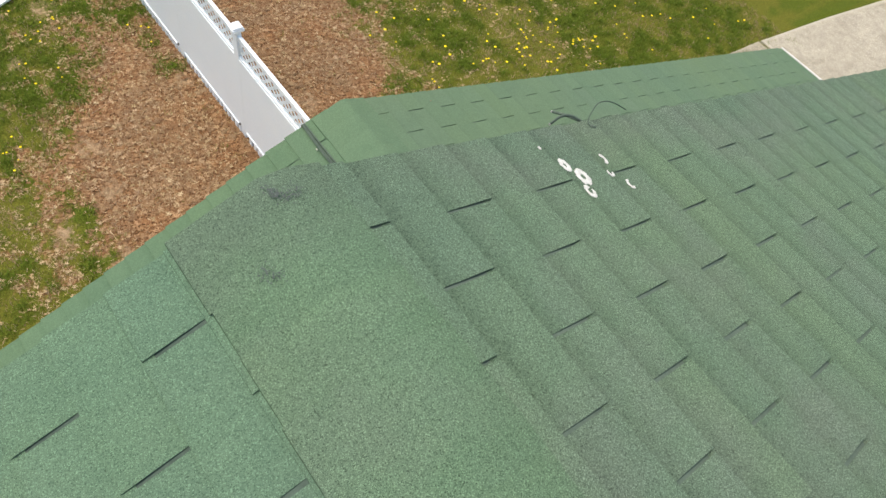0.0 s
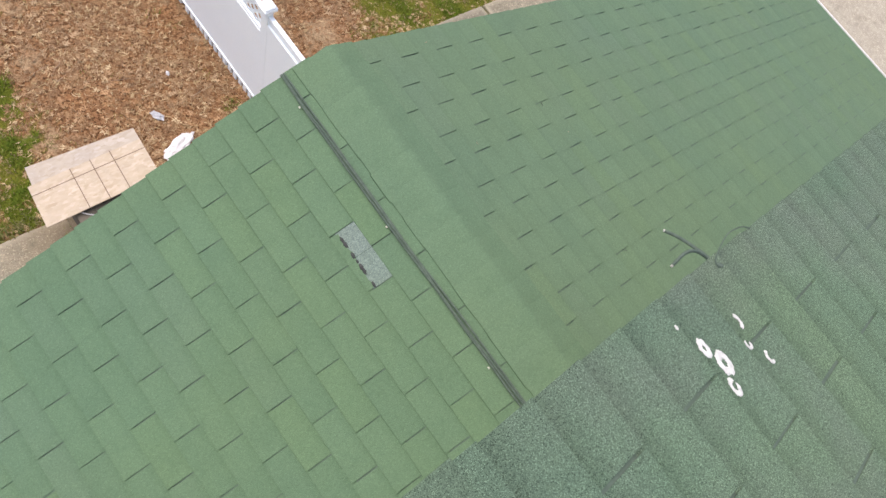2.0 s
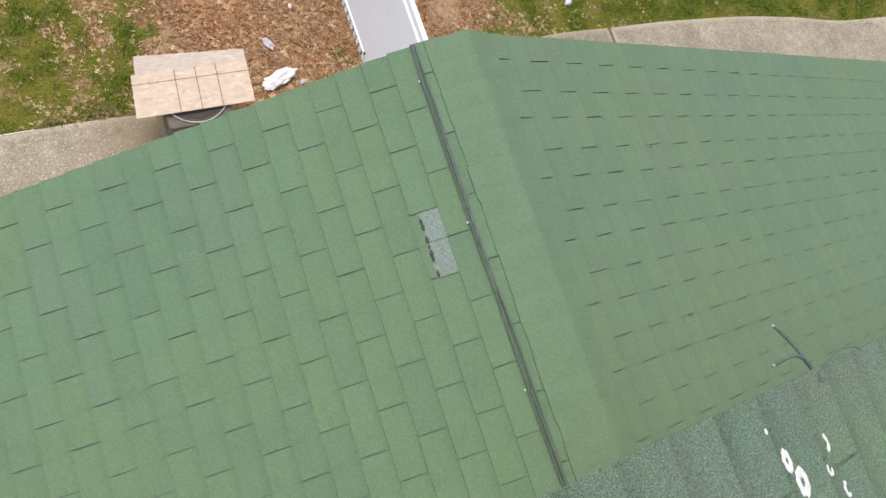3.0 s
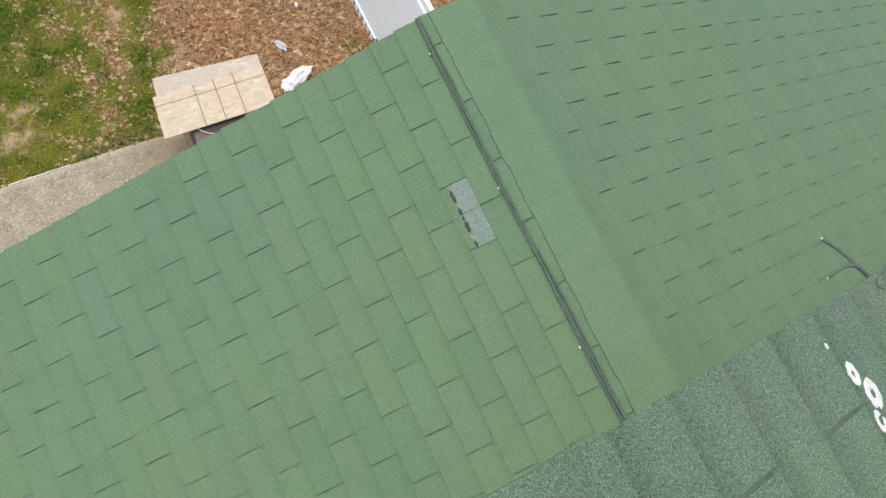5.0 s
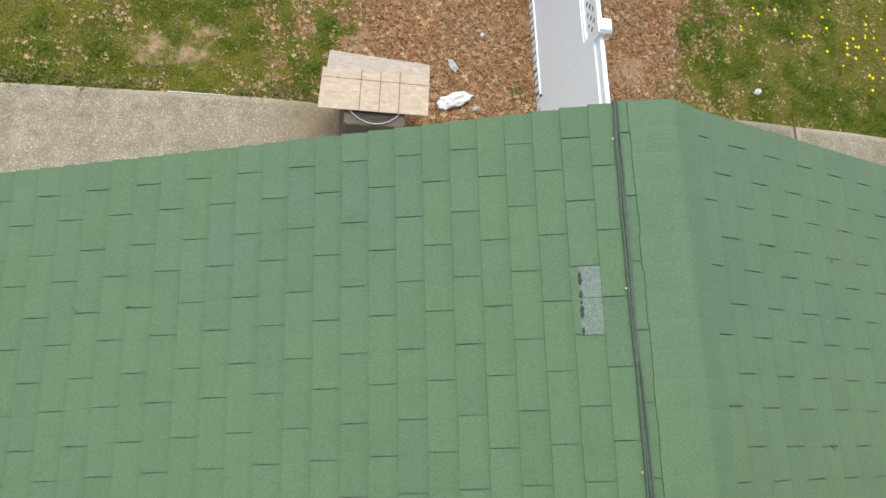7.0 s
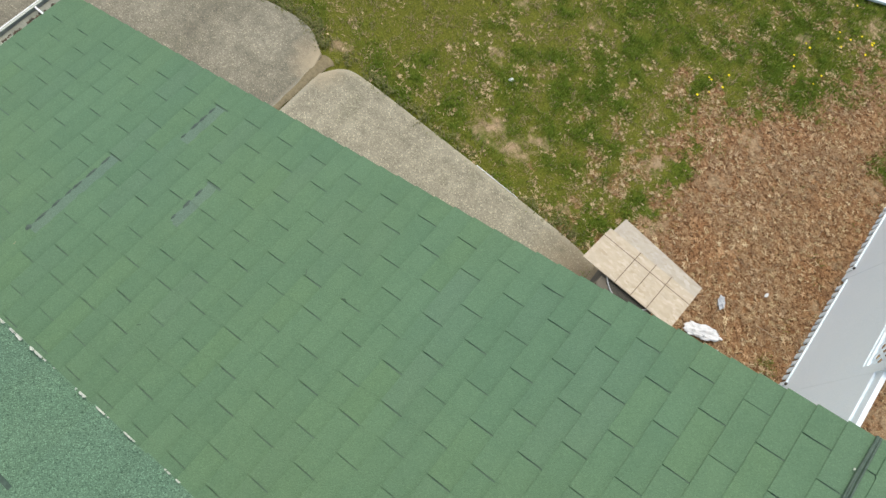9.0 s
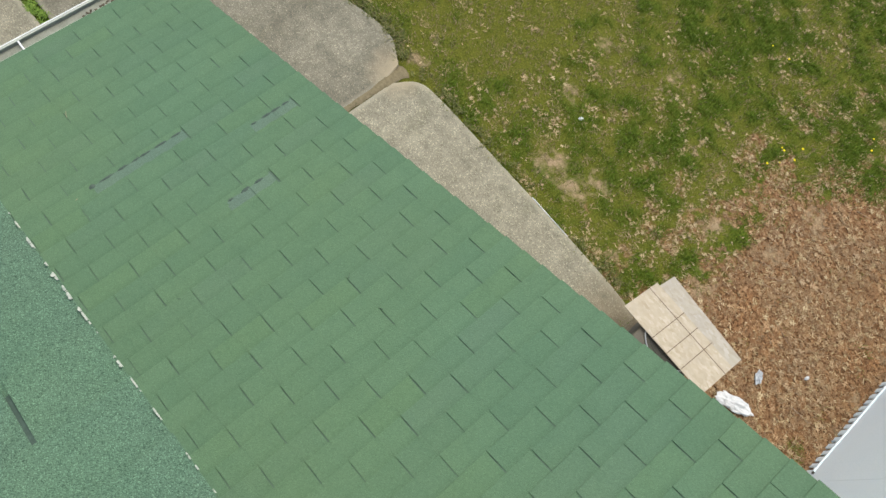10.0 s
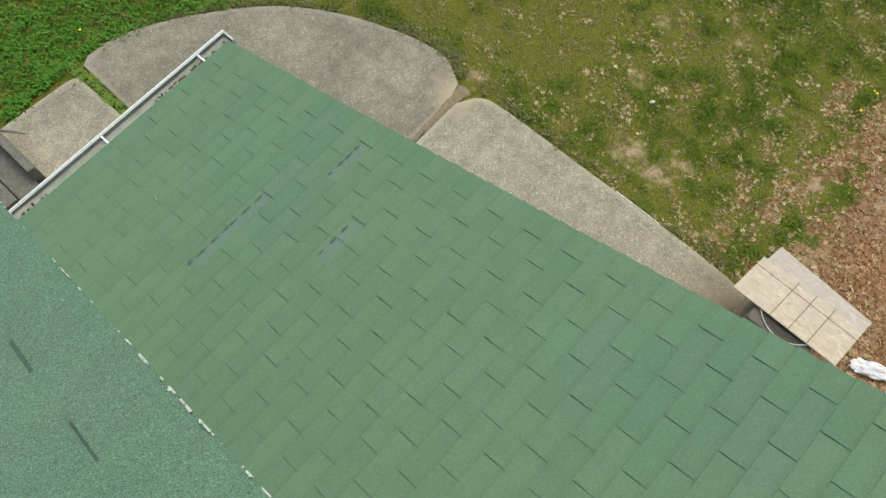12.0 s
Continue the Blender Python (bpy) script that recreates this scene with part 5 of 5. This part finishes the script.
r_ = random.Random(41)
tuft("joint_grass", [(-9.92 + 1.45 * s / 60 + r_.gauss(0, 0.02), 0.525 + 0.01 * s / 60 + r_.gauss(0, 0.026) * (1.4 - 0.5 * s / 60), 17) for s in range(61)], "bright green grass in the slab joint", 42, M_JOINT, 0.056, 0.026)
tuft("weed_patch", [(x, y, 6) for x, y in ((r_.uniform(-13.5, -9.2), r_.uniform(-0.6, 3.6)) for _ in range(2600)) if ((x + 5.9) / 4.0) ** 2 + ((y - 0.4) / 3.65) ** 2 > 1.02 and x < -9.0 + 0.1 * y - 0.35 * max(0, 0.5 - y)], "lush bright green clover and weeds", 43, M_WEED, 0.075, 0.05, "weeds", 0.010)


FRINGE = curved([(-1.5, 4.0), (-2.5, 4.01), (-4.0, 3.99), (-5.0, 3.97), (-5.42, 3.95), (-5.75, 3.92), (-6.1, 4.05), (-6.62, 4.01), (-7.37, 3.77), (-8.1, 3.40), (-8.76, 2.89), (-9.35, 2.11), (-9.75, 1.32)], 14)
tuft("edge_grass", [(x + r_.gauss(0, 0.04), y + r_.gauss(0.015, 0.042), r_.randrange(3, 14)) for x, y in FRINGE for _ in range(2) if abs(x + 5.62) > 0.16 and abs(x + 2.84) > 0.42 and noise.noise(Vector((x * 2.0, y * 2.0, 6.0))) > -0.35], "ragged grass growing over the slab edges", 44, M_EDGE, 0.070, 0.038)


def dandelion(x, y, size, seed):
    r = random.Random(seed)
    h = r.uniform(0.075, 0.125)
    d = empty("dandelion", "small yellow dandelion flower in the grass", "flower", (x, y, 0.0), "dandelions in the lawn")
    inv = Matrix.Translation(d.location).inverted()
    bm = bmesh.new()
    tube(bm, [(x, y, -0.02), (x + 0.004, y, h)], 0.002, 5)
    ob = part("stem", bm, M_WEED)
    ob.parent, ob.matrix_parent_inverse = d, inv
    bm = bmesh.new()
    c = bm.verts.new((x + 0.004, y, h + 0.010))
    n = 16
    ring = [bm.verts.new((x + 0.004 + size * (1 if k % 2 else 0.8) * math.cos(2 * math.pi * k / n), y + size * (1 if k % 2 else 0.8) * math.sin(2 * math.pi * k / n), h + 0.004)) for k in range(n)]
    b2 = bm.verts.new((x + 0.004, y, h - 0.004))
    for k in range(n):
        bm.faces.new((c, ring[k], ring[(k + 1) % n]))
        bm.faces.new((b2, ring[(k + 1) % n], ring[k]))
    ob = part("flower_head", bm, M_YELLOW, None, "yellow flower head")
    ob.parent, ob.matrix_parent_inverse = d, inv


tuft("edge_weeds", [(x + r_.gauss(0, 0.06), y + r_.gauss(0, 0.06), 9) for x, y in curved([(-9.05, 2.62), (-9.45, 2.08), (-9.80, 1.32), (-9.95, 0.75), (-9.97, 0.35), (-10.0, 0.0), (-9.92, -0.5), (-9.82, -1.2)], 14)], "bright green weeds creeping over the slab edge", 45, M_WEED, 0.07, 0.045, "weeds", 0.009)


def joint_soil():
    bm = bmesh.new()
    rows = []
    for i in range(60):
        y = 0.62 + 3.24 * i / 59
        c = -5.565 - 0.016 * (y - 0.6) + 0.012 * noise.noise(Vector((y * 3, 2, 2)))
        w = 0.050 + 0.03 * noise.noise(Vector((y * 4, 5, 1))) + 0.045 * max(0.0, (y - 3.3) / 0.4)
        sink = 0.17 * max(0.0, y - 3.55)
        rows.append([bm.verts.new((c + s * w * (1 + 0.3 * noise.noise(Vector((y * 9, s, 7)))), y, h - sink)) for s, h in ((-1.0, 0.0235), (-0.5, 0.030), (0.0, 0.031), (0.5, 0.030), (1.0, 0.0235))])
    for p, q in zip(rows, rows[1:]):
        for k in range(4):
            bm.faces.new((p[k], p[k + 1], q[k + 1], q[k]))
    bmesh.ops.recalc_face_normals(bm, faces=bm.faces)
    return tagged(part("joint_soil", bm, M_SOIL), "brown soil washed into the joint between slabs", "soil", kind="stuff")


joint_soil()
r_ = random.Random(51)
SPOTS = []
for cx, cy, n, sp in ((7.4, 5.15, 30, 0.40), (6.5, 5.7, 18, 0.45), (7.0, 6.3, 18, 0.6), (8.7, 5.4, 12, 0.6), (5.2, 5.8, 9, 0.35), (9.6, 4.8, 8, 0.7), (6.6, 7.0, 10, 0.6), (4.7, 7.1, 5, 0.3), (11.0, 3.95, 3, 0.3),
                      (-1.45, 7.25, 4, 0.12), (-0.45, 8.5, 4, 0.16), (-0.6, 8.85, 2, 0.1), (0.05, 9.75, 6, 0.22), (-0.33, 9.4, 3, 0.12), (-0.5, 10.0, 4, 0.25), (-1.57, 7.1, 2, 0.1), (-2.5, 8.3, 2, 0.2), (1.15, 8.75, 4, 0.16), (-9.9, 3.4, 3, 0.4), (-10.6, 1.6, 3, 0.4)):
    for _ in range(n):
        SPOTS.append((cx + r_.gauss(0, sp), cy + r_.gauss(0, sp)))
for i_, (x_, y_) in enumerate(SPOTS):
    if not in_paving(x_, y_) and abs(x_ - fence_x(y_)) > 0.1:
        dandelion(x_, y_, r_.uniform(0.016, 0.027) if x_ > 3 else r_.uniform(0.013, 0.020), i_)


# ---- scuffs on the upper ridge, far panel, twigs ----
def scuff(u, d, a, b_, turn, count, seed):
    """Bared dark specks crowded round one spot of the ridge cap."""
    r = random.Random(seed)
    prof = top_profile()
    bm = bmesh.new()

    def high(x):
        for (xa, za), (xb, zb) in zip(prof, prof[1:]):
            if xa <= x <= xb:
                return za + (zb - za) * (x - xa) / (xb - xa)
        return prof[0][1]
    for _ in range(count):
        p, w = r.gauss(0, a), r.gauss(0, b_)
        x, y = TOP_X + d + p * math.cos(turn) - w * math.sin(turn), min(-0.40, u + p * math.sin(turn) + w * math.cos(turn))
        s = r.uniform(0.0006, 0.0018)
        k = r.randrange(4, 7)
        bm.faces.new([bm.verts.new((x + s * r.uniform(0.6, 1.3) * math.cos(2 * math.pi * i / k), y + s * r.uniform(0.6, 1.3) * math.sin(2 * math.pi * i / k), high(x) + 0.0056)) for i in range(k)])
    return tagged(part("scuff_mark", bm, M_SCUFF), "dark scuffed spot on the ridge shingles", "scuff mark", "scuff marks on the ridge")


scuff(-0.436, -0.020, 0.0045, 0.010, 0.35, 110, 1)
scuff(-0.450, 0.005, 0.013, 0.011, 0.0, 110, 2)
scuff(-0.560, -0.095, 0.010, 0.016, 0.5, 90, 3)


def far_panel():
    bm = bmesh.new()
    add_box(bm, (0.0, 0.0, 0.0), (2.0, 1.6, 0.05), pose(-1.12, 9.98, 0.03, 0, 0, 27), 0.008)
    return tagged(part("white_panel", bm, M_VINYL), "white plastic panel lying in the grass", "panel")


far_panel()


def twigs():
    r = random.Random(61)
    for _ in range(26):
        x, y = r.uniform(-0.9, 3.6), r.uniform(4.3, 8.5)
        if abs(x - fence_x(y)) < 0.25:
            continue
        th, ln = r.uniform(0, 6.28), r.uniform(0.10, 0.38)
        pts = []
        for k in range(5):
            s = k / 4
            pts.append((x + ln * s * math.cos(th) + r.gauss(0, 0.008), y + ln * s * math.sin(th) + r.gauss(0, 0.008), ground_height(x, y) + 0.016 + 0.010 * s))
        bm = bmesh.new()
        tube(bm, pts, r.uniform(0.0025, 0.005), 5, 0.4)
        tagged(part("twig", bm, M_TWIG), "thin dry pale twig on the dead leaves", "twig", "twigs in the leaf litter")


M_TWIG = plain("dry_twig_bark", (0.24, 0.17, 0.11), (0.42, 0.32, 0.22), 40.0, 0.9)
twigs()


def roof_bit(F, u, d, length, turn, material, label, seed):
    """A bit of twig or straw lying on the shingles."""
    r = random.Random(seed)
    pts = [on(F, u + length * k / 4 * math.cos(turn) + r.gauss(0, 0.0018), d + length * k / 4 * math.sin(turn) + r.gauss(0, 0.0018), 0.0105) for k in range(5)]
    bm = bmesh.new()
    tube(bm, pts, 0.0014, 5, 0.6)
    return tagged(part("roof_debris", bm, material), label, "debris", "bits lying on the roof")


for i_, (F_, u_, d_, ln_, tn_, dark) in enumerate(((F_LE, 1.194, 0.483, 0.016, 1.2, 0), (F_LE, 0.559, 0.316, 0.014, 0.2, 0), (F_LE, 0.424, 1.001, 0.010, 0.9, 0), (F_LE, -0.273, 0.719, 0.035, 2.2, 1), (F_LE, 0.627, 0.965, 0.024, 0.3, 1),
                                                   (F_LW, 0.43, 2.896, 0.030, 0.6, 1), (F_LW, 0.447, 2.629, 0.020, 2.0, 1), (F_LW, -0.146, 5.053, 0.055, 1.3, 0), (F_LW, -0.40, 4.4, 0.02, 0.4, 0), (F_LW, -0.28, 3.4, 0.022, 2.3, 1))):
    roof_bit(F_, u_, d_, ln_, tn_, M_TAR if dark else M_TWIG, "dark bit of twig on the shingles" if dark else "pale bit of straw on the shingles", i_)


def eave_crust():
    """A ragged pale strip along the shingle edge above the gutter."""
    bm = bmesh.new()
    rows = []
    for i in range(61):
        y = -0.62 + 1.20 * i / 60
        w = 0.0035 + 0.004 * max(0.0, noise.noise(Vector((y * 9, 4, 2)))) + 0.0015 * noise.noise(Vector((y * 40, 1, 7)))
        e = on(F_LW, y, 5.874, 0.0)
        rows.append([bm.verts.new((e.x - q, y, e.z + h)) for q, h in ((0.0, 0.001), (w, 0.0015), (w, -0.005), (0.0, -0.007))])
    for p, q in zip(rows, rows[1:]):
        for k in range(4):
            bm.faces.new((p[k], p[(k + 1) % 4], q[(k + 1) % 4], q[k]))
    bmesh.ops.recalc_face_normals(bm, faces=bm.faces)
    return tagged(part("sealant_line", bm, M_FLAKE), "ragged pale strip along the shingle edge", "sealant")


eave_crust()


def slab_twig():
    bm = bmesh.new()
    tube(bm, smooth_path([(-9.92, -0.86, 0.05), (-9.78, -0.75, 0.045), (-9.66, -0.66, 0.045), (-9.50, -0.56, 0.033)], 5), 0.010, 6, 0.5)
    return tagged(part("twig", bm, M_GREYWOOD), "grey dead stick lying on the concrete slab", "twig")


slab_twig()
